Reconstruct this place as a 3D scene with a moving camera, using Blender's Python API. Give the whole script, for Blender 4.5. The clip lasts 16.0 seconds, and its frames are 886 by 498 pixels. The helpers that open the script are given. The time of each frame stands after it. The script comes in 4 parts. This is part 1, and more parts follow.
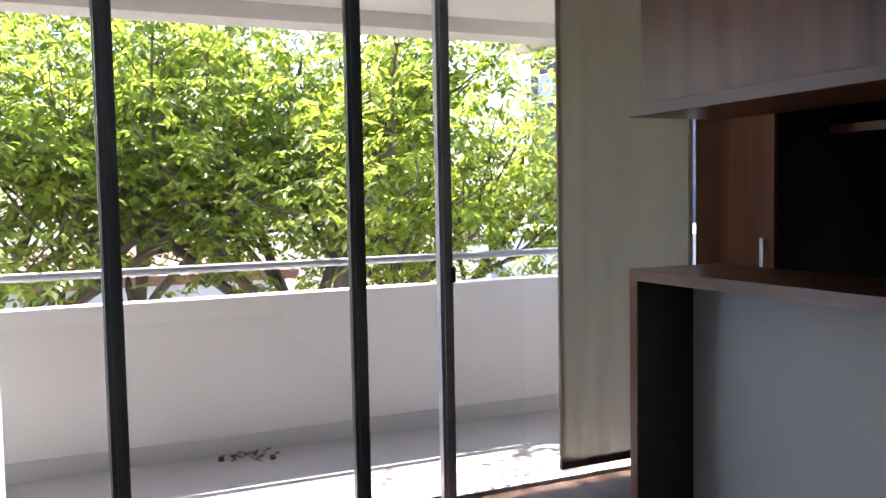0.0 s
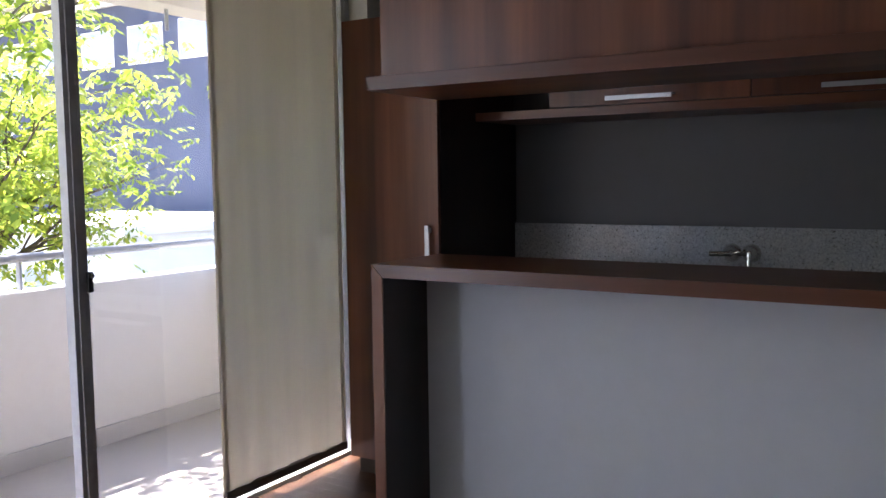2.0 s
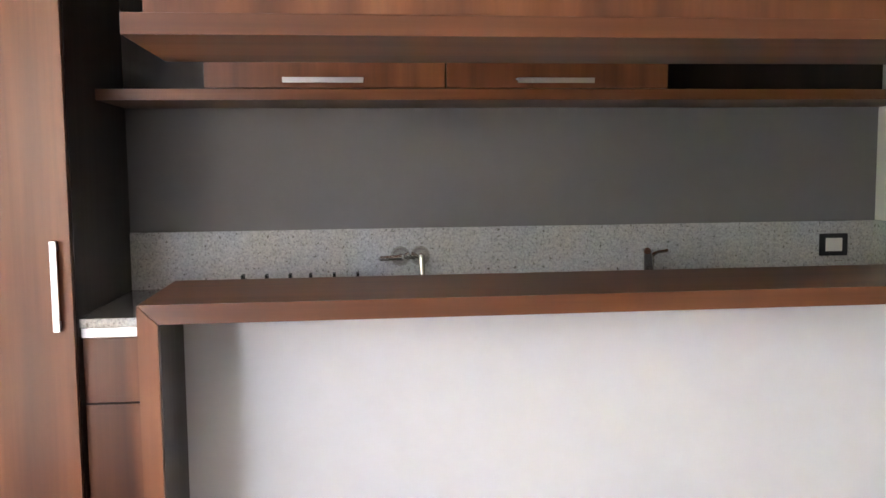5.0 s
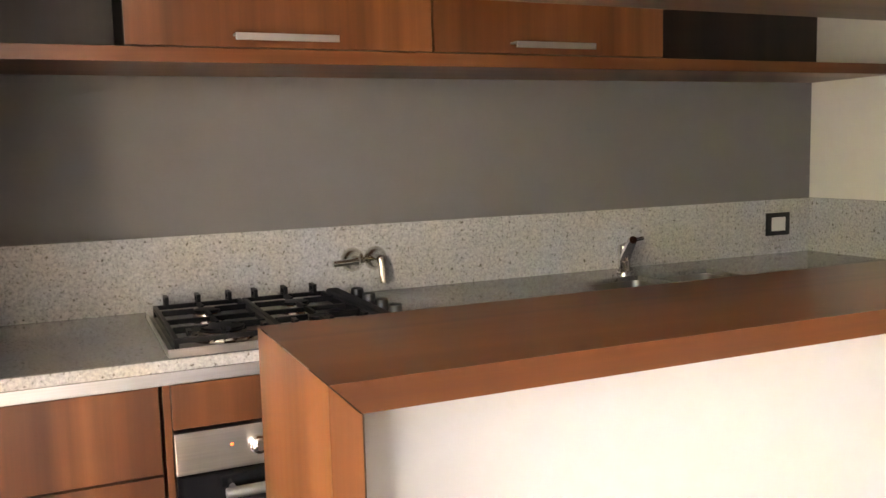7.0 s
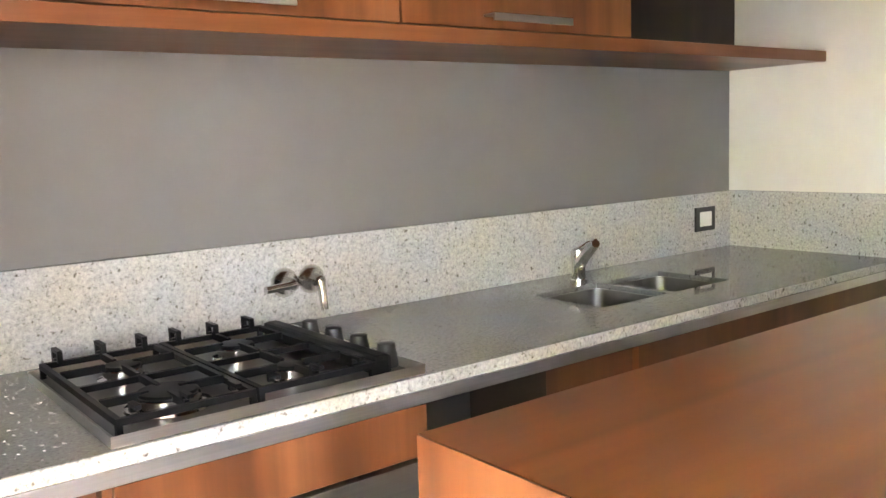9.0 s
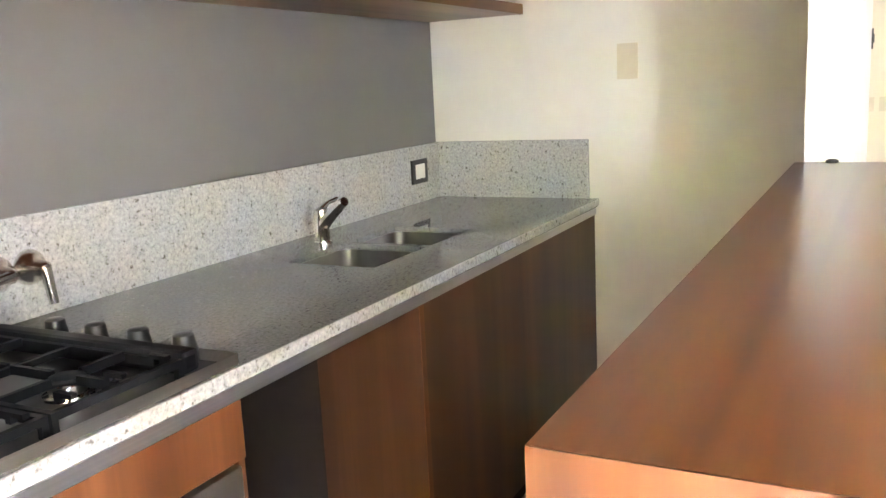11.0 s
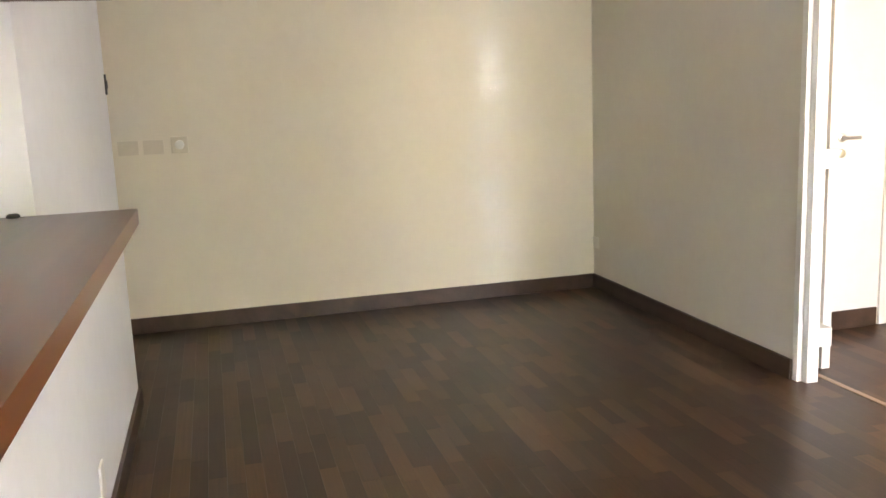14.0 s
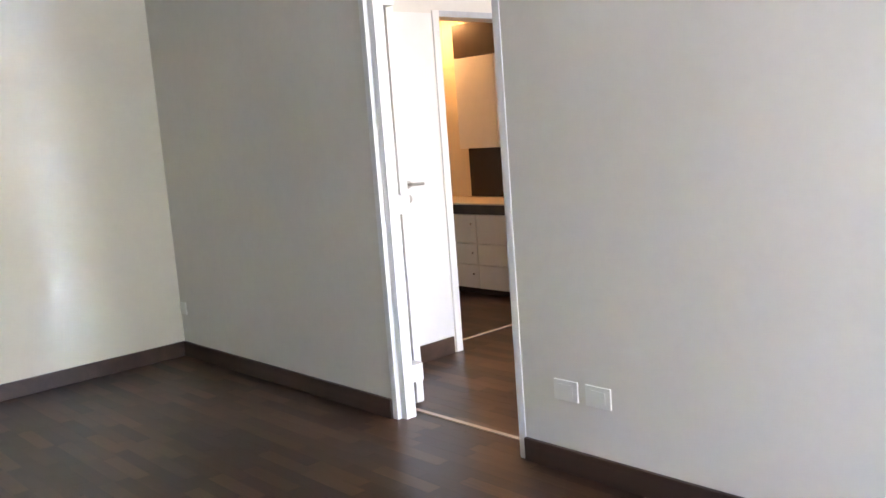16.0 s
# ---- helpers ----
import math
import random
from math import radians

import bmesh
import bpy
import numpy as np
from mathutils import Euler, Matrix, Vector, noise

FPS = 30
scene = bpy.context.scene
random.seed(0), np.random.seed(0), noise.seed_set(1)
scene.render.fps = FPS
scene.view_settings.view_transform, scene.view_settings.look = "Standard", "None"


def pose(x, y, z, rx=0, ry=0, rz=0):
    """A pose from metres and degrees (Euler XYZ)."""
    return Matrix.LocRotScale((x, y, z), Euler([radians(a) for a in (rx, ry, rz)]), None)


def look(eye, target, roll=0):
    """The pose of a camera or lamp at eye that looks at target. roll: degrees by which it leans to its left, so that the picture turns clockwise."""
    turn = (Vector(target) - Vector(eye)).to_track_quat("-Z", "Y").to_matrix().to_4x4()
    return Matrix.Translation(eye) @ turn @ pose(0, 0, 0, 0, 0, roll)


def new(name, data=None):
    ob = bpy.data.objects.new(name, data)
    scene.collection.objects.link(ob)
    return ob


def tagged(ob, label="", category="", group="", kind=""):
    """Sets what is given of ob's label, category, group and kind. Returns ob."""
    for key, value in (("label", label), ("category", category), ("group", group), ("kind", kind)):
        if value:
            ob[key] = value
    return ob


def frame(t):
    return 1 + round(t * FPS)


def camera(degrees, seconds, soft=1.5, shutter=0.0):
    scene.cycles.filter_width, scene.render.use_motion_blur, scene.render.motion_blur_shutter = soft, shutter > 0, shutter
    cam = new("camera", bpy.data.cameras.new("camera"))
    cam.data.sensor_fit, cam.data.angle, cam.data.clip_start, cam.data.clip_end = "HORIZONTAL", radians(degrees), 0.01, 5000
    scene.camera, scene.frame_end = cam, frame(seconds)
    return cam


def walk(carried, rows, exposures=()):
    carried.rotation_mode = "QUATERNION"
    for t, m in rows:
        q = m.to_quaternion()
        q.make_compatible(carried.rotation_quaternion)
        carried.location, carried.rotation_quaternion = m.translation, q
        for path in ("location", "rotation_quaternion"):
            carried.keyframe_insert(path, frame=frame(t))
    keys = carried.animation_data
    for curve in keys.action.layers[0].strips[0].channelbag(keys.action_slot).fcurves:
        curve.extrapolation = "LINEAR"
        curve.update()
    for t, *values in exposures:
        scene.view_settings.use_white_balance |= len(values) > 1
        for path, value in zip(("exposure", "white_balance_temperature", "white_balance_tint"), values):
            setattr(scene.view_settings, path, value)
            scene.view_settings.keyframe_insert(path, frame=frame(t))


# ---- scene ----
cam = camera(54.5, 16.0)
PATH = [
    (0, (2.294, -1.692, 1.346), (0.473, -0.875, 1.224), -1.1),
    (0.5, (2.09, -1.774, 1.358), (0.353, -0.789, 1.253), -0.7),
    (1, (1.874, -1.834, 1.33), (0.299, -0.603, 1.258), -0.2),
    (1.5, (1.633, -1.915, 1.339), (0.32, -0.411, 1.225), -1.3),
    (2, (1.455, -1.957, 1.347), (0.404, -0.263, 1.178), -0.8),
    (2.5, (1.267, -1.906, 1.342), (0.433, -0.096, 1.18), -0.1),
    (3, (1.069, -1.887, 1.337), (0.453, 0.01, 1.185), -0.6),
    (3.5, (0.873, -1.894, 1.354), (0.497, 0.061, 1.16), -1.6),
    (4, (0.707, -1.821, 1.341), (0.541, 0.161, 1.132), -1.4),
    (4.2, (0.665, -1.778, 1.345), (0.576, 0.21, 1.149), -1.5),
    (4.5, (0.549, -1.692, 1.35), (0.608, 0.298, 1.164), -0.9),
    (4.7, (0.483, -1.662, 1.339), (0.612, 0.325, 1.156), -0.7),
    (6.8, (-0.193, -0.949, 1.346), (0.543, 0.898, 1.131), -1.3),
    (7, (-0.246, -0.877, 1.347), (0.553, 0.943, 1.121), -1.5),
    (7.4, (-0.313, -0.75, 1.34), (0.55, 1.039, 1.103), -1.7),
    (7.5, (-0.324, -0.716, 1.341), (0.548, 1.068, 1.107), -1.8),
    (8, (-0.351, -0.552, 1.367), (0.611, 1.19, 1.162), -2.1),
    (8.2, (-0.369, -0.494, 1.366), (0.659, 1.208, 1.157), -2.1),
    (10.3, (-0.487, 0.123, 1.348), (1.033, 1.378, 1.007), -3.1),
    (10.5, (-0.497, 0.152, 1.349), (1.095, 1.309, 0.99), -3.2),
    (10.8, (-0.509, 0.165, 1.345), (1.178, 1.173, 0.971), -3.1),
    (11, (-0.51, 0.153, 1.344), (1.232, 1.061, 0.968), -2.9),
    (11.5, (-0.494, 0.119, 1.346), (1.366, 0.755, 0.979), -2.6),
    (12, (-0.459, 0.08, 1.338), (1.481, 0.402, 0.978), -2.7),
    (12.5, (-0.414, 0.038, 1.335), (1.552, 0.085, 0.971), -2.8),
    (13, (-0.379, -0.023, 1.338), (1.58, -0.195, 0.973), -2.8),
    (13.5, (-0.349, -0.098, 1.345), (1.588, -0.445, 0.989), -2.3),
    (14, (-0.305, -0.187, 1.34), (1.6, -0.685, 0.988), -2.4),
    (14.2, (-0.298, -0.227, 1.336), (1.595, -0.773, 0.99), -2.4),
    (14.5, (-0.282, -0.274, 1.335), (1.593, -0.886, 1.007), -2.2),
    (15, (-0.222, -0.288, 1.318), (1.618, -1.018, 1.032), -2.7),
    (15.5, (-0.189, -0.223, 1.346), (1.531, -1.205, 1.066), -3.8),
    (15.6, (-0.165, -0.234, 1.341), (1.514, -1.285, 1.062), -3.9),
    (16, (-0.159, -0.22, 1.337), (1.301, -1.558, 1.058), -4.3),
]
EXPOSURES = [(0, 2.25, 6200, 22), (1.0, 2.25, 6150, 22), (1.5, 2.4, 6150, 24), (2.0, 2.7, 6200, 25), (2.5, 3.6, 6400, 26), (3.0, 4.2, 6400, 25), (3.5, 4.75, 6600, 25),
             (4.0, 5.0, 6900, 25), (4.5, 4.85, 7000, 24), (7.0, 5.3, 9100, 26), (7.5, 5.6, 9300, 25), (8.0, 5.9, 8000, 23), (10.5, 6.45, 7700, 22), (11.5, 6.15, 7500, 22), (12.5, 5.65, 7900, 22), (13.5, 5.45, 8000, 23),
             (14.5, 4.5, 8000, 23), (15.0, 4.35, 7500, 23), (15.5, 4.7, 7000, 25), (16.0, 4.8, 6400, 23)]
walk(cam, [(t, look(e, g, r)) for t, e, g, r in PATH], EXPOSURES)

# ---- sky and sun ----
SUN_FROM = Vector((-1.0, -0.05, 1.44)).normalized()
world = bpy.data.worlds.new("world")
scene.world = world
world.use_nodes = True
wn = world.node_tree.nodes
sky = wn.new("ShaderNodeTexSky")
sky.sky_type = 'NISHITA'
sky.sun_disc = False
sky.sun_elevation = math.asin(SUN_FROM.z)
sky.sun_rotation = math.atan2(SUN_FROM.x, SUN_FROM.y)
world.node_tree.links.new(sky.outputs[0], wn["Background"].inputs[0])
wn["Background"].inputs[1].default_value = 0.14
sun_data = bpy.data.lights.new("sun", 'SUN')
sun_data.energy = 5.0
sun_data.angle = radians(0.6)
sun_data.color = (1.0, 0.95, 0.87)
sun = new("sun", sun_data)
sun.matrix_world = look(SUN_FROM * 30, (0, 0, 0))
# Area lamp added in the unseen end of the glazing to brighten the room.
fill_data = bpy.data.lights.new("sky_fill_lamp", 'AREA')
fill_data.shape = 'RECTANGLE'
fill_data.size, fill_data.size_y = 0.74, 2.1
fill_data.energy = 1.7
fill_data.color = (0.64, 0.80, 1.0)
fill_lamp = new("sky_fill_lamp", fill_data)
fill_lamp.matrix_world = look((-1.145, -2.27, 1.28), (5, -2.27, 1.28))
# Narrow-spread lamp added to throw the bluish strip on the end wall.
strip_data = bpy.data.lights.new("wall_strip_lamp", 'AREA')
strip_data.shape = 'RECTANGLE'
strip_data.size, strip_data.size_y = 0.14, 2.1
strip_data.energy = 0.045
strip_data.spread = radians(3.4)
strip_data.color = (0.36, 0.62, 1.0)
strip_lamp = new("wall_strip_lamp", strip_data)
strip_lamp.matrix_world = look((-1.13, -1.95, 1.28), (5, -1.95, 1.22))
# Area lamp added in an unseen opening to give the corridor daylight.
corridor_data = bpy.data.lights.new("corridor_fill_lamp", 'AREA')
corridor_data.shape = 'RECTANGLE'
corridor_data.size, corridor_data.size_y = 1.6, 1.4
corridor_data.energy = 3.4
corridor_data.color = (0.90, 0.95, 1.0)
corridor_lamp = new("corridor_fill_lamp", corridor_data)
corridor_lamp.matrix_world = look((-1.2, -4.1, 1.5), (5, -4.1, 1.5))


# ---- materials ----
def mat_base(name, rough=0.5, metal=0.0, spec=0.5):
    m = bpy.data.materials.new(name)
    m.use_nodes = True
    nt = m.node_tree
    b = nt.nodes["Principled BSDF"]
    b.inputs["Roughness"].default_value = rough
    b.inputs["Metallic"].default_value = metal
    b.inputs["Specular IOR Level"].default_value = spec
    return m, nt, b


def coords(nt, scale, kind="Object"):
    tc = nt.nodes.new("ShaderNodeTexCoord")
    mp = nt.nodes.new("ShaderNodeMapping")
    mp.inputs["Scale"].default_value = scale
    nt.links.new(tc.outputs[kind], mp.inputs["Vector"])
    return mp.outputs[0]


def noise_tex(nt, vec, scale, detail=4.0, rough=0.5, dist=0.0):
    n = nt.nodes.new("ShaderNodeTexNoise")
    n.inputs["Scale"].default_value = scale
    n.inputs["Detail"].default_value = detail
    n.inputs["Roughness"].default_value = rough
    n.inputs["Distortion"].default_value = dist
    nt.links.new(vec, n.inputs["Vector"])
    return n.outputs["Fac"]


def ramp(nt, fac, stops):
    r = nt.nodes.new("ShaderNodeValToRGB")
    e = r.color_ramp.elements
    while len(e) < len(stops):
        e.new(0.5)
    for el, (p, c) in zip(e, stops):
        el.position = p
        el.color = (*c, 1)
    nt.links.new(fac, r.inputs[0])
    return r.outputs[0]


def mix(nt, fac, a, b, mode='MIX'):
    n = nt.nodes.new("ShaderNodeMix")
    n.data_type = 'RGBA'
    n.blend_type = mode
    for sock, v in ((n.inputs[0], fac), (n.inputs[6], a), (n.inputs[7], b)):
        if isinstance(v, bpy.types.NodeSocket):
            nt.links.new(v, sock)
        elif isinstance(v, tuple):
            sock.default_value = (*v, 1)
        else:
            sock.default_value = v
    return n.outputs[2]


def bump(nt, bsdf, height, strength, dist=0.002):
    n = nt.nodes.new("ShaderNodeBump")
    n.inputs["Strength"].default_value = strength
    n.inputs["Distance"].default_value = dist
    nt.links.new(height, n.inputs["Height"])
    nt.links.new(n.outputs[0], bsdf.inputs["Normal"])


def wood(name, axis, dark, mid, light, rough=0.32, spread=1.0, relief=0.12):
    """Veneer whose grain runs along the axis 0, 1 or 2."""
    m, nt, b = mat_base(name, rough)
    s1, s2 = [6.0 * spread] * 3, [70.0] * 3
    s1[axis], s2[axis] = 0.3, 2.0
    bands = noise_tex(nt, coords(nt, s1), 1.0, 2.5, 0.5, 0.8)
    col = ramp(nt, bands, [(0.30, dark), (0.48, mid), (0.68, light)])
    grain = noise_tex(nt, coords(nt, s2), 1.0, 5.0, 0.6, 0.2)
    fine = ramp(nt, grain, [(0.3, (0.86, 0.85, 0.84)), (0.7, (1.05, 1.05, 1.04))])
    nt.links.new(mix(nt, 1.0, col, fine, 'MULTIPLY'), b.inputs["Base Color"])
    rr = nt.nodes.new("ShaderNodeMapRange")
    rr.inputs["To Min"].default_value = max(rough - 0.06, 0.285)
    rr.inputs["To Max"].default_value = max(rough + 0.1, 0.33)
    nt.links.new(grain, rr.inputs["Value"])
    nt.links.new(rr.outputs[0], b.inputs["Roughness"])
    if relief:
        bump(nt, b, grain, relief, 0.001)
    return m


CH_D, CH_M, CH_L = (0.080, 0.027, 0.012), (0.165, 0.056, 0.022), (0.26, 0.098, 0.040)
WOOD_V = wood("cherry_vertical", 2, CH_D, CH_M, CH_L)
WOOD_X = wood("cherry_lengthwise", 0, CH_D, CH_M, CH_L, 0.3)
WOOD_SINK = wood("brown_cherry_front_and_shade", 2, (0.055, 0.021, 0.011), (0.092, 0.036, 0.018), (0.135, 0.055, 0.027))
WOOD_BAR = wood("polished_cherry_top", 0, (0.060, 0.020, 0.009), (0.135, 0.044, 0.017), (0.20, 0.074, 0.029), 0.22, 1.0, 0)
WOOD_BAR.node_tree.nodes["Principled BSDF"].inputs["Coat Weight"].default_value = 0.35
WOOD_BAR.node_tree.nodes["Principled BSDF"].inputs["Coat Roughness"].default_value = 0.2
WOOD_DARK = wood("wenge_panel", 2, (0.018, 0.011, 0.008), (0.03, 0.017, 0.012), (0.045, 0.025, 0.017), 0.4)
WOOD_BASE = wood("dark_baseboard", 0, (0.045, 0.024, 0.016), (0.065, 0.036, 0.024), (0.085, 0.048, 0.032), 0.35)


def plaster(name, col, rough=0.75, var=0.05, relief=0.08):
    m, nt, b = mat_base(name, rough, 0, 0.12 if rough > 0.4 else 0.5)
    v = coords(nt, (1, 1, 1))
    big = noise_tex(nt, v, 0.9, 3.0)
    lo = tuple(c * (1 - var) for c in col)
    c1 = ramp(nt, big, [(0.35, lo), (0.65, col)])
    small = noise_tex(nt, v, 14.0, 5.0, 0.65)
    c2 = ramp(nt, small, [(0.3, (0.965, 0.965, 0.96)), (0.7, (1.0, 1.0, 1.0))])
    nt.links.new(mix(nt, 1.0, c1, c2, 'MULTIPLY'), b.inputs["Base Color"])
    bump(nt, b, noise_tex(nt, v, 160.0, 3.0), relief, 0.002)
    return m


WHITE = plaster("white_wall_paint", (0.80, 0.775, 0.71))
CREAM = plaster("cream_wall_paint", (0.78, 0.71, 0.575))
SOUTH = plaster("grey_white_wall_paint", (0.74, 0.70, 0.63))
GREY = plaster("grey_wall_paint", (0.205, 0.20, 0.195), 0.5)
CEIL = plaster("ceiling_paint", (0.82, 0.82, 0.80))
STUCCO = plaster("parapet_paint", (0.76, 0.74, 0.715), 0.85, 0.06, 0.3)
CONCRETE = plaster("balcony_screed", (0.52, 0.49, 0.455), 0.85, 0.14, 0.4)
PLINTH = plaster("grey_plinth", (0.58, 0.565, 0.55), 0.85, 0.12, 0.3)
LACQUER = plaster("white_lacquer", (0.84, 0.83, 0.81), 0.3, 0.02, 0.02)
BATH = plaster("beige_bath_wall", (0.74, 0.66, 0.52), 0.6)
DARKTILE = plaster("dark_wall_tile", (0.03, 0.02, 0.016), 0.25, 0.2, 0.05)


def granite(name, rough, shade):
    """Speckled stone; the last factor darkens it for the worktop's shade."""
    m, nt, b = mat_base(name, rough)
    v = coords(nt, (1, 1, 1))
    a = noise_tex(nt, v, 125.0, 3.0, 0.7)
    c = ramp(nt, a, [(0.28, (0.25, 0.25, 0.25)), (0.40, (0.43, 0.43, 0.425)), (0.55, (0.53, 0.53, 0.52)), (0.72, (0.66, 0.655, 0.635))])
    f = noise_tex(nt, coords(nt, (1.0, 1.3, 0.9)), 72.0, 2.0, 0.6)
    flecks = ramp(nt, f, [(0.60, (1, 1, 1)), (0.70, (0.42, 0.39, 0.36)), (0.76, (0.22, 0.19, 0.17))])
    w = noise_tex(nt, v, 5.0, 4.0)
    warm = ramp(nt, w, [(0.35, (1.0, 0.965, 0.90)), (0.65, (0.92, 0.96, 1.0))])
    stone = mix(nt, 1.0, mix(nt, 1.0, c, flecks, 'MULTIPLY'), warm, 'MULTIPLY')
    nt.links.new(mix(nt, 1.0, stone, (shade, shade, shade), 'MULTIPLY'), b.inputs["Base Color"])
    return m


GRANITE = granite("speckled_granite", 0.2, 1.0)
# Same granite, glossier and darkened: the worktop's shade is put into its colour.
GRANITE_SHADED = granite("granite_top_shaded", 0.04, 0.42)


def metal(name, col, rough, brush=0):
    m, nt, b = mat_base(name, rough, 1.0)
    v = coords(nt, (3, 220, 220) if brush else (30, 30, 30))
    n = noise_tex(nt, v, 1.0, 3.0)
    c = ramp(nt, n, [(0.3, tuple(x * 0.88 for x in col)), (0.7, col)])
    nt.links.new(c, b.inputs["Base Color"])
    r = nt.nodes.new("ShaderNodeMapRange")
    r.inputs["To Min"].default_value = rough * 0.8 if rough < 0.2 else max(rough * 0.85, 0.285)
    r.inputs["To Max"].default_value = rough * 1.35 if rough < 0.2 else max(rough * 1.3, 0.36)
    nt.links.new(n, r.inputs["Value"])
    nt.links.new(r.outputs[0], b.inputs["Roughness"])
    return m


STEEL = metal("brushed_steel", (0.62, 0.60, 0.57), 0.28, 1)
CHROME = metal("chrome", (0.78, 0.77, 0.75), 0.1)
NICKEL = metal("satin_nickel", (0.74, 0.72, 0.67), 0.17)
ALU = metal("aluminium", (0.60, 0.61, 0.63), 0.38, 1)


def plain(name, col, rough=0.4, var=0.15, scale=25.0):
    m, nt, b = mat_base(name, rough)
    n = noise_tex(nt, coords(nt, (1, 1, 1)), scale, 4.0)
    nt.links.new(ramp(nt, n, [(0.3, tuple(c * (1 - var) for c in col)), (0.7, col)]), b.inputs["Base Color"])
    bump(nt, b, n, 0.05, 0.001)
    return m


FRAME_DARK = plain("bronze_window_profile", (0.19, 0.195, 0.205), 0.3)
FRAME_GREY = plain("grey_window_profile", (0.50, 0.52, 0.55), 0.3)
CAST = plain("cast_iron", (0.006, 0.006, 0.007), 0.5)
CAST.node_tree.nodes["Principled BSDF"].inputs["Specular IOR Level"].default_value = 0.25
BLACKGLASS = plain("black_oven_glass", (0.008, 0.008, 0.009), 0.06, 0.0)
PLASTIC_W = plain("white_plastic", (0.78, 0.76, 0.70), 0.4, 0.03)
PLASTIC_C = plain("cream_plastic", (0.66, 0.59, 0.46), 0.45, 0.04)
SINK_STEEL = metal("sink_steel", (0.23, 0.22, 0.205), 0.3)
WELL = metal("steel_dark_reflections", (0.20, 0.19, 0.18), 0.3)
SCREEN_W = plaster("screen_wall_paint", (0.80, 0.80, 0.80))
PLASTIC_B = plain("black_plastic", (0.02, 0.02, 0.02), 0.4)
RAIL_PAINT = plain("grey_rail_paint", (0.36, 0.375, 0.39), 0.45)
SHADOW_GAP = plain("carcass_and_shade", (0.035, 0.022, 0.016), 0.7)
THRESH = plain("pale_threshold", (0.52, 0.38, 0.27), 0.4)
BARK = plain("bark", (0.14, 0.11, 0.085), 0.9, 0.5, 12.0)


def glass_mat(name):
    m, nt, b = mat_base(name, 0.0)
    b.inputs["Base Color"].default_value = (0.985, 0.995, 0.99, 1)
    b.inputs["Transmission Weight"].default_value = 1.0
    b.inputs["IOR"].default_value = 1.45
    return m


GLASS = glass_mat("clear_glass")


def fabric(name, col):
    m, nt, b = mat_base(name, 0.9, 0, 0.1)
    v = coords(nt, (1, 1, 1))
    weave = noise_tex(nt, coords(nt, (400, 400, 400)), 1.0, 2.0)
    stain = noise_tex(nt, coords(nt, (1, 9, 0.5)), 1.0, 3.0)
    c = mix(nt, 1.0, ramp(nt, stain, [(0.3, tuple(x * 0.9 for x in col)), (0.7, col)]), ramp(nt, weave, [(0.3, (0.9, 0.9, 0.9)), (0.7, (1, 1, 1))]), 'MULTIPLY')
    nt.links.new(c, b.inputs["Base Color"])
    bump(nt, b, weave, 0.15, 0.001)
    tr = nt.nodes.new("ShaderNodeBsdfTranslucent")
    nt.links.new(c, tr.inputs["Color"])
    ms = nt.nodes.new("ShaderNodeMixShader")
    ms.inputs[0].default_value = 0.57
    nt.links.new(b.outputs[0], ms.inputs[1])
    nt.links.new(tr.outputs[0], ms.inputs[2])
    nt.links.new(ms.outputs[0], nt.nodes["Material Output"].inputs["Surface"])
    return m


BLIND_BAR = plain("taupe_bar", (0.22, 0.19, 0.165), 0.5)
BLIND = fabric("blind_cloth", (0.78, 0.72, 0.62))


def leaf_mat(name, c0, c1, c2):
    m, nt, b = mat_base(name, 0.45, 0, 0.3)
    g = nt.nodes.new("ShaderNodeNewGeometry")
    col = ramp(nt, g.outputs["Random Per Island"], [(0.0, c0), (0.5, c1), (1.0, c2)])
    nt.links.new(col, b.inputs["Base Color"])
    tr = nt.nodes.new("ShaderNodeBsdfTranslucent")
    nt.links.new(mix(nt, 1.0, col, (2.5, 2.25, 1.2), 'MULTIPLY'), tr.inputs["Color"])
    ms = nt.nodes.new("ShaderNodeMixShader")
    ms.inputs[0].default_value = 0.55
    nt.links.new(b.outputs[0], ms.inputs[1])
    nt.links.new(tr.outputs[0], ms.inputs[2])
    nt.links.new(ms.outputs[0], nt.nodes["Material Output"].inputs["Surface"])
    return m


LEAF = leaf_mat("leaf", (0.07, 0.12, 0.028), (0.15, 0.215, 0.045), (0.25, 0.30, 0.07))


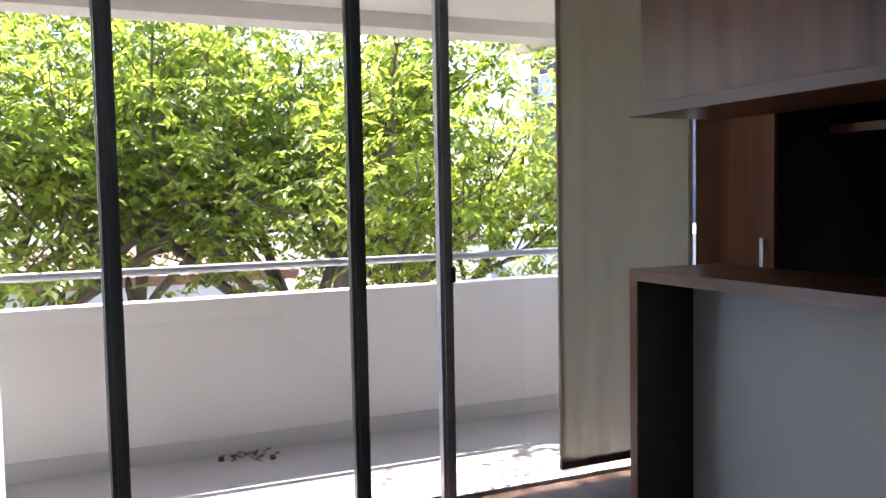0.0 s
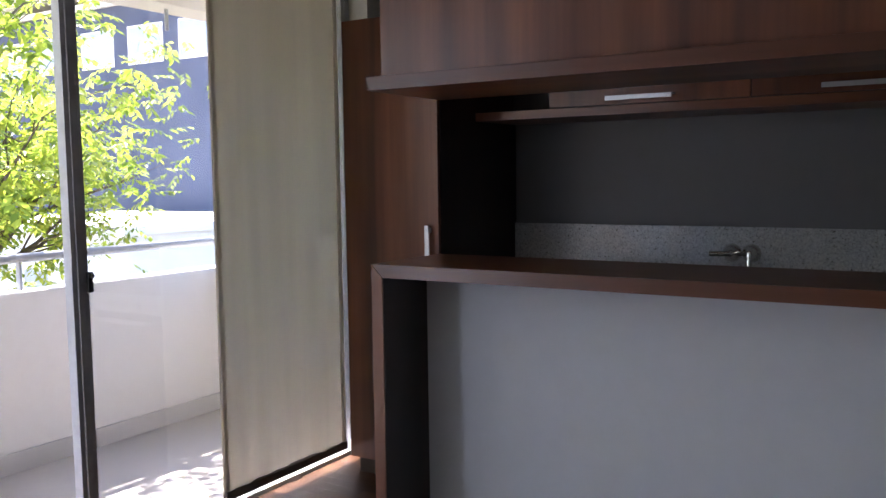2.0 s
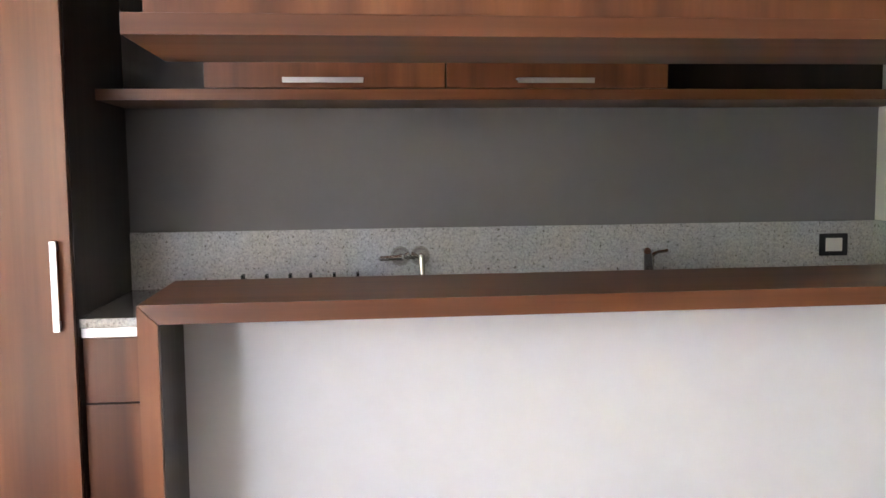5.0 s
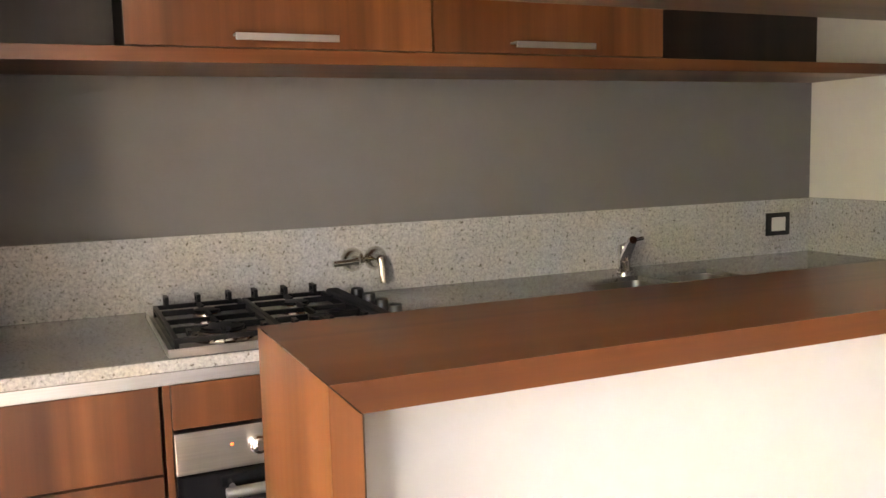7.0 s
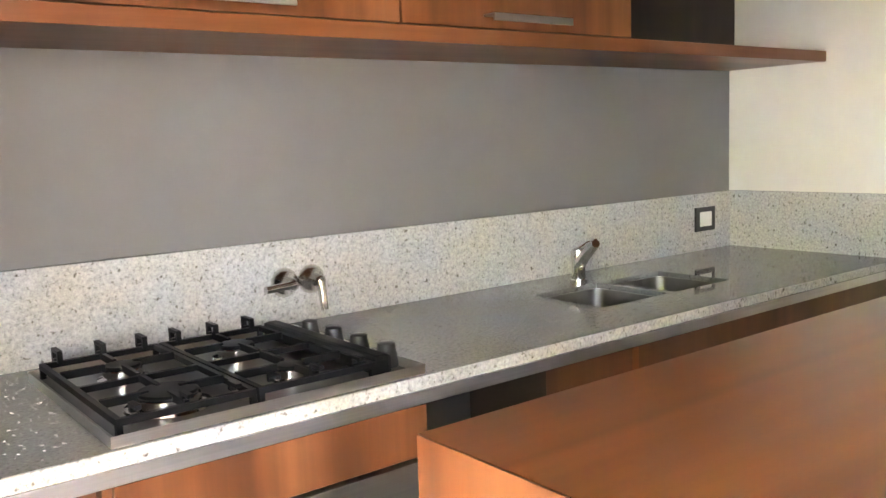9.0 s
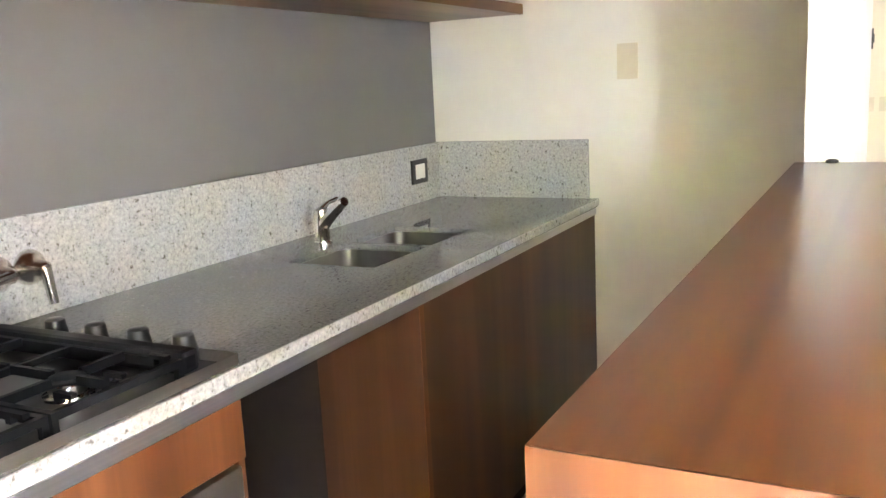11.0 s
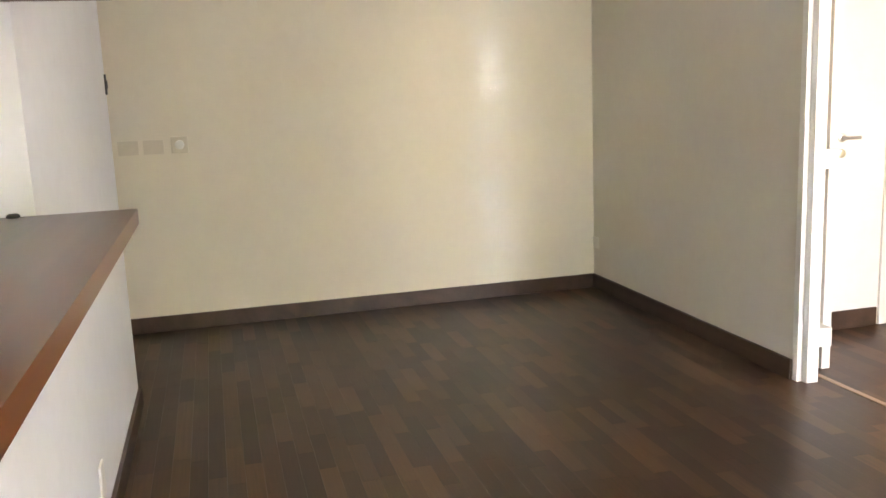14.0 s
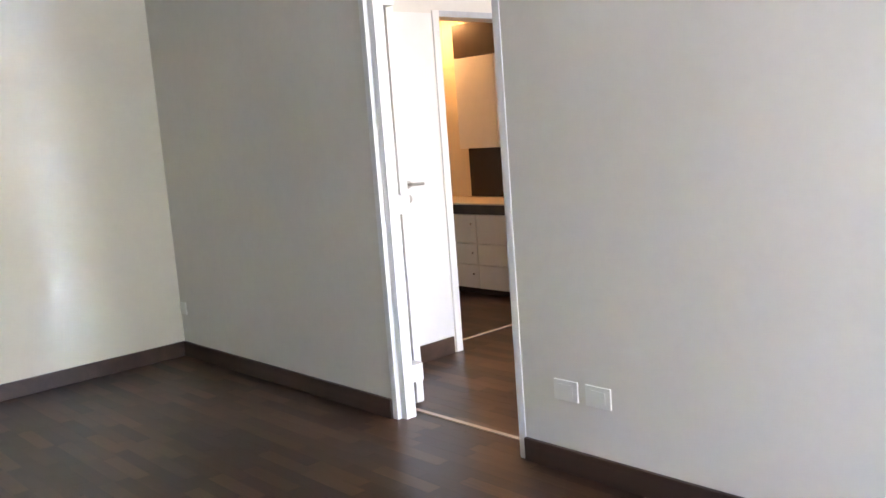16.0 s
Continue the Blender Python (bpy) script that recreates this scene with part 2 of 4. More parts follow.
def parquet(name):
    m, nt, b = mat_base(name, 0.3, 0, 0.35)
    oi = nt.nodes.new("ShaderNodeObjectInfo")
    g = nt.nodes.new("ShaderNodeNewGeometry")
    add = nt.nodes.new("ShaderNodeMath")
    add.operation = 'ADD'
    nt.links.new(oi.outputs["Random"], add.inputs[0])
    nt.links.new(g.outputs["Random Per Island"], add.inputs[1])
    fr = nt.nodes.new("ShaderNodeMath")
    fr.operation = 'FRACT'
    nt.links.new(add.outputs[0], fr.inputs[0])
    base = ramp(nt, fr.outputs[0], [(0.0, (0.034, 0.0155, 0.008)), (0.35, (0.048, 0.022, 0.0115)), (0.6, (0.068, 0.032, 0.0165)), (0.82, (0.088, 0.042, 0.021)), (1.0, (0.108, 0.053, 0.027))])
    grain = noise_tex(nt, coords(nt, (3.0, 95.0, 95.0)), 1.0, 5.0, 0.6, 0.4)
    fine = ramp(nt, grain, [(0.3, (0.72, 0.72, 0.72)), (0.7, (1.15, 1.13, 1.1))])
    nt.links.new(mix(nt, 1.0, base, fine, 'MULTIPLY'), b.inputs["Base Color"])
    wear = noise_tex(nt, coords(nt, (1, 1, 1)), 3.0, 5.0)
    r = nt.nodes.new("ShaderNodeMapRange")
    r.inputs["To Min"].default_value = 0.285
    r.inputs["To Max"].default_value = 0.42
    nt.links.new(wear, r.inputs["Value"])
    nt.links.new(r.outputs[0], b.inputs["Roughness"])
    bump(nt, b, grain, 0.1, 0.001)
    return m


PARQUET = parquet("dark_parquet")


# ---- mesh helpers ----
ORIGIN = {}


def box(bm, x0, x1, y0, y1, z0, z1):
    v = [bm.verts.new(p) for p in ((x0, y0, z0), (x1, y0, z0), (x1, y1, z0), (x0, y1, z0), (x0, y0, z1), (x1, y0, z1), (x1, y1, z1), (x0, y1, z1))]
    for f in ((0, 3, 2, 1), (4, 5, 6, 7), (0, 1, 5, 4), (1, 2, 6, 5), (2, 3, 7, 6), (3, 0, 4, 7)):
        bm.faces.new([v[i] for i in f])
    return v


def boxes(*dims, bevel=0.0, seg=2):
    bm = bmesh.new()
    for d in dims:
        box(bm, *d)
    if bevel:
        bmesh.ops.bevel(bm, geom=list(bm.edges), offset=bevel, segments=seg, affect='EDGES', profile=0.6)
    return bm


def tube(bm, pts, radii, n=8, cap=True):
    """A round bar through the points, with a radius at each."""
    pts = [Vector(p) for p in pts]
    rings = []
    for i, p in enumerate(pts):
        d = (pts[min(i + 1, len(pts) - 1)] - pts[max(i - 1, 0)]).normalized()
        side = d.cross(Vector((0, 0, 1)) if abs(d.z) < 0.95 else Vector((1, 0, 0))).normalized()
        up = side.cross(d)
        r = radii[i] if isinstance(radii, (list, tuple)) else radii
        rings.append([bm.verts.new(p + (side * math.cos(a) + up * math.sin(a)) * r) for a in [2 * math.pi * k / n for k in range(n)]])
    for a, b in zip(rings, rings[1:]):
        for k in range(n):
            bm.faces.new((a[k], a[(k + 1) % n], b[(k + 1) % n], b[k]))
    if cap:
        bm.faces.new(rings[0][::-1])
        bm.faces.new(rings[-1])
    return bm


def lathe(bm, centre, axis, profile, n=20):
    """A turned body: pairs of (distance along the axis, radius)."""
    c, d = Vector(centre), Vector(axis).normalized()
    side = d.cross(Vector((0, 0, 1)) if abs(d.z) < 0.95 else Vector((1, 0, 0))).normalized()
    up = side.cross(d)
    rings = []
    for h, r in profile:
        rings.append([bm.verts.new(c + d * h + (side * math.cos(a) + up * math.sin(a)) * max(r, 1e-4)) for a in [2 * math.pi * k / n for k in range(n)]])
    for a, b in zip(rings, rings[1:]):
        for k in range(n):
            bm.faces.new((a[k], a[(k + 1) % n], b[(k + 1) % n], b[k]))
    bm.faces.new(rings[0][::-1])
    bm.faces.new(rings[-1])
    return bm


def finish(name, bm, material, org, smooth):
    bmesh.ops.recalc_face_normals(bm, faces=list(bm.faces))
    if org.length:
        bmesh.ops.translate(bm, verts=list(bm.verts), vec=-org)
    me = bpy.data.meshes.new(name)
    bm.to_mesh(me)
    bm.free()
    if smooth:
        for p in me.polygons:
            p.use_smooth = True
        me.set_sharp_from_angle(angle=radians(35))
    me.materials.append(material)
    return new(name, me)


def thing(name, at, label, category, group="", kind=""):
    """An empty at the base of a thing, which parents its parts."""
    ob = new(name)
    ob.location = at
    ob.empty_display_size = 0.1
    ORIGIN[ob.name] = Vector(at)
    return tagged(ob, label, category, group, kind)


def part(name, bm, material, parent, label="", smooth=False):
    """One mesh, given in world metres, under a thing or under a part."""
    org = ORIGIN[parent.name]
    ob = finish(name, bm, material, org, smooth)
    ob.parent = parent
    ORIGIN[ob.name] = org
    if label:
        ob["label"] = label
    return ob


def solo(name, bm, material, label, category, kind="", group="", smooth=False):
    """A thing of one mesh."""
    ob = finish(name, bm, material, Vector((0, 0, 0)), smooth)
    ORIGIN[ob.name] = Vector((0, 0, 0))
    return tagged(ob, label, category, group, kind)


def structure(name, bm, material, label, category):
    return solo(name, bm, material, label, category, "structure")


# ---- the plan ----
WIN = -1.0        # inner face of the glazing
NORTH = 1.772      # grey kitchen wall
KITCHEN_E = 2.58   # white wall at the kitchen's end
SCREEN = 0.228      # living side of the wall under the bar
SCREEN_END = 3.66  # where that wall stops
EAST = 5.03        # far wall of the living room
SOUTH_Y = -2.648    # wall with the door
TOP = 2.60         # ceiling
BAR = 1.10         # bar's top
COUNTER = 0.90
BAR_END = 1.89     # where the bar stops and its wall rises to the ceiling
SCREEN_T = 0.113    # thickness of that wall
BATH_Y = -5.42      # back wall of the bathroom

subfloor = structure("floor", boxes((-1.22, 6.6, -6.2, 2.0, -0.12, -0.012)), SHADOW_GAP, "dark brown strip parquet floor with a satin finish", "floor")
ceiling = structure("ceiling", boxes((-1.22, 6.6, -6.2, 2.0, TOP, TOP + 0.15)), CEIL, "smooth white painted ceiling", "ceiling")
structure("wall_north", boxes((-1.22, KITCHEN_E, NORTH, NORTH + 0.15, 0, TOP)), GREY, "matt grey painted wall behind the kitchen counter", "wall")
structure("wall_kitchen_end", boxes((KITCHEN_E, KITCHEN_E + 0.12, SCREEN + SCREEN_T, NORTH + 0.15, 0, TOP)), WHITE, "white painted wall at the end of the kitchen", "wall")
structure("wall_screen", boxes((0.038, BAR_END, SCREEN, SCREEN + SCREEN_T, 0, BAR - 0.038), (BAR_END, SCREEN_END, SCREEN, SCREEN + SCREEN_T, 0, TOP)), SCREEN_W,
          "white painted wall under and beyond the breakfast bar", "wall")
structure("wall_hall", boxes((KITCHEN_E + 0.12, EAST, NORTH, NORTH + 0.15, 0, TOP)), CREAM, "cream painted wall of the entrance recess", "wall")
structure("wall_east", boxes((EAST, EAST + 0.15, SOUTH_Y, NORTH + 0.15, 0, TOP)), CREAM, "cream painted end wall of the living room", "wall")
DX0, DX1, DH, CW = 2.118, 2.884, 2.06, 0.036
structure("wall_south", boxes((-1.22, DX0 - CW, SOUTH_Y - 0.085, SOUTH_Y, 0, TOP), (DX0 - CW, DX0, SOUTH_Y - 0.085, SOUTH_Y - 0.021, 0, DH + CW), (DX1 + CW, EAST + 0.15, SOUTH_Y - 0.085, SOUTH_Y, 0, TOP), (DX1, DX1 + CW, SOUTH_Y - 0.085, SOUTH_Y - 0.021, 0, DH + CW),
                             (DX0, DX1, SOUTH_Y - 0.085, SOUTH_Y - 0.021, DH, DH + CW), (DX0 - CW, DX1 + CW, SOUTH_Y - 0.085, SOUTH_Y, DH + CW, TOP)),
          SOUTH, "off-white painted wall with a doorway", "wall")
BX, BY0, BY1, BH = 3.53, -3.665, -4.50, 2.0
structure("wall_corridor_east", boxes((BX, BX + 0.12, BY0, SOUTH_Y - 0.085, 0, TOP), (BX, BX + 0.12, BATH_Y, BY1, 0, TOP), (BX, BX + 0.12, BY1, BY0, BH, TOP)),
          WHITE, "white painted corridor wall with a bathroom doorway", "wall")
# Unseen wall; its opening is assumed, to let light into the corridor.
structure("wall_bedroom_west", boxes((-1.22, -1.1, BATH_Y, -4.9, 0, TOP), (-1.22, -1.1, -3.3, SOUTH_Y - 0.085, 0, TOP), (-1.22, -1.1, -4.9, -3.3, 0, 0.8), (-1.22, -1.1, -4.9, -3.3, 2.2, TOP)),
          WHITE, "unseen white painted wall with a window opening added beyond the corridor", "wall")
structure("wall_corridor_end", boxes((-1.22, 6.6, BATH_Y - 0.15, BATH_Y, 0, TOP)), BATH, "beige painted wall behind the vanity", "wall")
structure("wall_bath_east", boxes((5.465, 5.585, BATH_Y, SOUTH_Y - 0.085, 0, TOP)), BATH, "beige painted bathroom wall", "wall")
structure("wall_bath_north", boxes((BX + 0.12, 5.465, -3.2, -3.08, 0, TOP)), BATH, "beige painted bathroom wall", "wall")

BASE_H, BASE_T = 0.095, 0.016


def baseboard(name, x0, x1, y0, y1):
    structure(name, boxes((x0, x1, y0, y1, 0, BASE_H), bevel=0.003), WOOD_BASE, "dark brown wooden baseboard", "baseboard")


baseboard("baseboard_east", EAST - BASE_T, EAST, SOUTH_Y + BASE_T, NORTH)
baseboard("baseboard_south_a", DX1 + CW, EAST, SOUTH_Y, SOUTH_Y + BASE_T)
baseboard("baseboard_south_b", WIN + 0.02, DX0 - CW, SOUTH_Y, SOUTH_Y + BASE_T)
baseboard("baseboard_screen", 0.06, SCREEN_END, SCREEN - BASE_T, SCREEN)
baseboard("baseboard_screen_end", SCREEN_END, SCREEN_END + BASE_T, SCREEN - BASE_T, SCREEN + SCREEN_T)

# ---- glazed wall and balcony ----
structure("wall_window_head", boxes((-1.22, WIN, SOUTH_Y, NORTH, 2.46, TOP), (-1.22, WIN, 1.355, NORTH, 0, 2.46)), WHITE, "white painted wall around the glazing", "wall")
structure("balcony_floor", boxes((-2.5, -1.17, -5.0, 1.9, -0.2, -0.012)), CONCRETE, "pale worn concrete balcony floor", "floor")
structure("balcony_soffit", boxes((-2.40, -1.22, -5.0, 1.9, 2.41, 2.75), (-2.64, -2.40, -5.0, 1.9, 2.32, 2.75)), STUCCO, "white painted balcony soffit with an edge beam", "ceiling")


def sliding_sash(name, x, y0, y1, material, label):
    """A sliding door leaf with two stiles, two rails and a pane."""
    t = thing(name, (x, y0, 0.02), label, "glass door", kind="structure")
    w, d = 0.062, 0.042
    part("stile", boxes((x - d, x, y0, y0 + w, -0.018, 2.43), (x - d - 0.006, x + 0.006, y0 + 0.018, y0 + 0.044, 0.03, 2.43), bevel=0.002), material, t)
    part("stile", boxes((x - d, x, y1 - w, y1, -0.018, 2.43), (x - d - 0.006, x + 0.006, y1 - 0.044, y1 - 0.018, 0.03, 2.43), bevel=0.002), material, t)
    part("rail", boxes((x - d + 0.002, x - 0.002, y0 + w, y1 - w, -0.018, 0.018), bevel=0.002), material, t)
    part("rail", boxes((x - d + 0.002, x - 0.002, y0 + w, y1 - w, 2.36, 2.43), bevel=0.002), material, t)
    pane = part("pane", boxes((x - 0.024, x - 0.018, y0 + w, y1 - w, 0.018, 2.36)), GLASS, t, "clear glass pane")
    pane.visible_shadow = False
    return t


sliding_sash("window_1", -0.98, -1.547, -0.563, FRAME_DARK, "dark bronze sliding glass door onto the balcony")
sash = sliding_sash("window_2", -1.105, -0.183, 1.352, FRAME_GREY, "grey aluminium sliding glass door behind the blind")
part("latch", boxes((-1.100, -1.085, -0.136, -0.116, 0.97, 1.04), (-1.093, -1.071, -0.131, -0.121, 1.02, 1.035), bevel=0.003), PLASTIC_B, sash, "small black latch")
sliding_sash("window_3", -1.105, -2.65, -1.487, FRAME_GREY, "grey aluminium sliding glass door onto the balcony")
track = thing("window_track", (WIN, 0, 0), "aluminium sill and head track of the sliding doors", "window frame", kind="structure")
for z0, z1 in ((-0.03, -0.018), (2.43, 2.46)):
    part("track", boxes((-1.16, -0.96, SOUTH_Y, 1.355, z0, z0 + 0.012), (-1.152, -1.142, SOUTH_Y, 1.355, z0 + 0.012, z1), (-1.06, -1.05, SOUTH_Y, 1.355, z0 + 0.012, z1),
                        (-0.975, -0.96, SOUTH_Y, 1.355, z0 + 0.012, z1)), ALU, track)

parapet = thing("parapet", (-2.42, 0, -0.03), "white rendered balcony parapet with a grey plinth", "parapet", kind="structure")
part("wall", boxes((-2.48, -2.34, -5.0, 1.78, -0.2, 0.83), (-2.34, -1.24, 1.62, 1.78, -0.2, 0.83), bevel=0.008), STUCCO, parapet)
part("plinth", boxes((-2.34, -2.325, -5.0, 1.62, -0.012, 0.085), bevel=0.003), PLINTH, parapet, "grey painted plinth")
rail = thing("balcony_railing", (-2.41, 0, 0.83), "grey painted tubular steel handrail on the parapet", "railing")
bm = bmesh.new()
tube(bm, [(-2.41, y, 0.985) for y in (-5.0, -2.5, 0, 1.7)], 0.022, 12)
part("handrail", bm, RAIL_PAINT, rail, smooth=True)
for y in (-2.7, 0.44, 1.70):
    bm = boxes((-2.425, -2.395, y - 0.006, y + 0.006, 0.83, 0.97))
    part("post", bm, RAIL_PAINT, rail)
bm = bmesh.new()
tube(bm, [(-2.52, 1.48, 2.33), (-2.52, 1.48, 2.2)], 0.012, 8)
solo("drip_pipe", bm, RAIL_PAINT, "short grey drain spout under the balcony soffit", "pipe", smooth=True)

# ---- roller blind ----
blind = thing("roller_blind", (-0.968, 0.705, 0.10), "beige cloth panel blind hanging in front of the glass", "blind")
bm = bmesh.new()
cols, rows_n = 60, 12
grid = []
for j in range(rows_n + 1):
    z = 0.14 + (2.44 - 0.14) * j / rows_n
    line = []
    for i in range(cols + 1):
        u = i / cols
        y = 0.338 + 0.735 * u
        wv = 0.008 * math.sin(u * 17 + 0.4) + 0.006 * math.sin(u * 41 + 1.1 + 0.2 * z) + 0.010 * math.sin(u * 9 - 0.15 * z)
        line.append(bm.verts.new((-0.97 + 0.7 * wv * (0.25 + 0.75 * (2.44 - z) / 2.34), y, z)))
    grid.append(line)
for a, b in zip(grid, grid[1:]):
    for i in range(cols):
        bm.faces.new((a[i], a[i + 1], b[i + 1], b[i]))
bmesh.ops.solidify(bm, geom=list(bm.faces), thickness=0.002)
part("cloth", bm, BLIND, blind, smooth=True)
part("bottom_bar", boxes((-0.982, -0.956, 0.332, 1.079, 0.108, 0.144), bevel=0.005), BLIND_BAR, blind, "taupe bottom bar")
part("side_hem", boxes((-0.976, -0.962, 0.330, 0.350, 0.13, 2.44), bevel=0.003), BLIND, blind)
part("side_hem", boxes((-0.976, -0.962, 1.060, 1.080, 0.13, 2.44), bevel=0.003), BLIND, blind)
part("head_rail", boxes((-1.0, -0.94, 0.322, 1.088, 2.44, 2.50), bevel=0.006), ALU, blind)

# ---- kitchen ----
def flat_pull(name, parent, x0, x1, y, z0, z1):
    """An upright flat metal pull on two feet, standing off a face at y."""
    bm = boxes((x0, x1, y - 0.03, y - 0.022, z0, z1), (x0 + 0.003, x1 - 0.003, y - 0.022, y, z0 + 0.01, z0 + 0.03), (x0 + 0.003, x1 - 0.003, y - 0.022, y, z1 - 0.03, z1 - 0.01), bevel=0.0012)
    return part(name, bm, ALU, parent, "satin metal pull")


tall = thing("tall_cabinet", (-0.7, 1.43, 0), "tall cherry veneer cabinet with one door and a bar handle", "cabinet")
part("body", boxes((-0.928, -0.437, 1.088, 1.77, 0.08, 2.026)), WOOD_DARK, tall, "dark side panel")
part("plinth", boxes((-0.918, -0.447, 1.12, 1.77, 0, 0.08)), SHADOW_GAP, tall)
door = part("door", boxes((-0.926, -0.440, 1.065, 1.085, 0.085, 2.024), bevel=0.0015), WOOD_V, tall)
flat_pull("handle", door, -0.492, -0.472, 1.065, 0.871, 1.143)

bar = thing("breakfast_bar", (0.95, 0.22, 0), "cherry veneer breakfast bar with a mitred waterfall end", "bar counter")
TH, BAR_D = 0.037, 0.364
# the top and the end panel meet in a mitre
bm = bmesh.new()
v = box(bm, 0.0009, BAR_END - 0.002, 0, BAR_D, BAR - TH, BAR)
for k in (0, 3):
    v[k].co.x = TH + 0.0009
part("top", bm, WOOD_BAR, bar)
bm = bmesh.new()
v = box(bm, 0, TH, 0, BAR_D, 0, BAR)
for k in (4, 7):
    v[k].co.z = BAR - 0.0009
for k in (5, 6):
    v[k].co.z = BAR - TH - 0.0009
part("end_panel", bm, WOOD_V, bar)
# 3 mm dark sheet over the end panel's inner face
part("inner_dark_sheet", boxes((TH, TH + 0.003, 0.003, SCREEN - 0.001, 0.001, BAR - TH - 0.001)), WOOD_DARK, bar, "thin dark sheet on the end panel's inner face")

over = thing("hanging_cabinet", (1.3, 0.23, 1.63), "long cherry veneer cabinet hanging over the breakfast bar", "cabinet")
part("bottom_board", boxes((-0.010, BAR_END - 0.002, 0.010, 0.40, 1.588, 1.627), bevel=0.0015), WOOD_X, over)
part("body", boxes((0.026, BAR_END - 0.004, 0.030, 0.395, 1.629, TOP - 0.002), bevel=0.0015), WOOD_V, over)

# counter run
CF = 1.115         # face of the base units
base_l = thing("base_cabinet", (-0.25, 1.45, 0), "cherry veneer base cabinet beside the oven", "cabinet")
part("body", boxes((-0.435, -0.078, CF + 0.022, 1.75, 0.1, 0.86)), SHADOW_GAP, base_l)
part("drawer_front", boxes((-0.433, -0.081, CF, CF + 0.019, 0.632, 0.836), bevel=0.0015), WOOD_V, base_l)
part("door", boxes((-0.433, -0.081, CF, CF + 0.019, 0.105, 0.626), bevel=0.0015), WOOD_V, base_l)
part("plinth", boxes((-0.435, -0.078, CF + 0.055, 1.75, 0, 0.1)), SHADOW_GAP, base_l)

oven_unit = thing("oven_cabinet", (0.24, 1.45, 0), "cherry veneer cabinet housing a built-in oven", "cabinet")
part("body", boxes((-0.072, -0.056, CF + 0.004, 1.75, 0.1, 0.86), (0.546, 0.562, CF + 0.004, 1.75, 0.1, 0.86), (-0.056, 0.546, 1.2, 1.75, 0.1, 0.12)), WOOD_V, oven_unit)
part("drawer_front", boxes((-0.054, 0.56, CF - 0.002, CF + 0.018, 0.73, 0.836), bevel=0.0015), WOOD_V, oven_unit)
part("plinth", boxes((-0.072, 0.562, CF + 0.055, 1.75, 0, 0.1)), SHADOW_GAP, oven_unit)

oven = thing("oven", (0.24, 1.45, 0.12), "built-in stainless steel oven with a black glass door", "oven")
part("body", boxes((-0.052, 0.542, CF + 0.024, 1.74, 0.125, 0.72)), SHADOW_GAP, oven)
part("control_panel", boxes((-0.053, 0.543, CF - 0.006, CF + 0.022, 0.622, 0.722), bevel=0.002), STEEL, oven)
odoor = part("oven_door", boxes((-0.053, 0.543, CF - 0.004, CF + 0.022, 0.125, 0.616), bevel=0.002), BLACKGLASS, oven, "black glass door")
bm = bmesh.new()
tube(bm, [(0.05, CF - 0.045, 0.578), (0.44, CF - 0.045, 0.578)], 0.013, 12)
tube(bm, [(0.07, CF, 0.578), (0.07, CF - 0.045, 0.578)], 0.008, 8)
tube(bm, [(0.42, CF, 0.578), (0.42, CF - 0.045, 0.578)], 0.008, 8)
part("door_handle", bm, ALU, odoor, "pale metal bar handle", smooth=True)
for x in (0.135, 0.245, 0.36):
    part("knob", lathe(bmesh.new(), (x, CF - 0.006, 0.672), (0, -1, 0), [(0, 0.021), (0.012, 0.021), (0.014, 0.018), (0.03, 0.017), (0.032, 0.014)]), CHROME, oven, smooth=True)
lampm, lnt, lb = mat_base("indicator_red", 0.4)
lb.inputs["Base Color"].default_value = (0.5, 0.05, 0.02, 1)
lb.inputs["Emission Color"].default_value = (1.0, 0.12, 0.03, 1)
lb.inputs["Emission Strength"].default_value = 0.12
part("indicator", lathe(bmesh.new(), (0.075, CF - 0.006, 0.68), (0, -1, 0), [(0, 0.004), (0.003, 0.003)], 10), lampm, oven, "small red indicator light")

sink_unit = thing("sink_cabinet", (1.9, 1.45, 0), "cherry veneer sink cabinet with a plain wide front", "cabinet")
part("body", boxes((1.212, KITCHEN_E - 0.003, CF + 0.022, 1.75, 0.1, 0.66)), SHADOW_GAP, sink_unit)
# The side is ordinary cherry in shade; the darker veneer carries that shade.
part("shaded_side_panel", boxes((1.190, 1.21, CF - 0.004, CF + 0.30, 0.0, 0.86), bevel=0.002), WOOD_SINK, sink_unit)
# Lighter strip painted as the panel's lit edge.
part("lit_front_edge", boxes((1.189, 1.211, CF - 0.006, CF - 0.004, 0.0, 0.86)), WOOD_V, sink_unit, "lit front edge of the side panel in lighter cherry")
# Dark board added to stand for the shade deep in the bay.
part("shaded_inner_side", boxes((1.194, 1.21, CF + 0.302, 1.752, 0.0, 0.86)), SHADOW_GAP, sink_unit, "deep part of the side with the bay's shade in its colour")
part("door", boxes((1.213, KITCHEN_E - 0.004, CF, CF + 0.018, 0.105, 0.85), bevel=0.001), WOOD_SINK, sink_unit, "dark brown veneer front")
part("plinth", boxes((1.212, KITCHEN_E - 0.003, CF + 0.055, 1.75, 0, 0.1)), SHADOW_GAP, sink_unit)

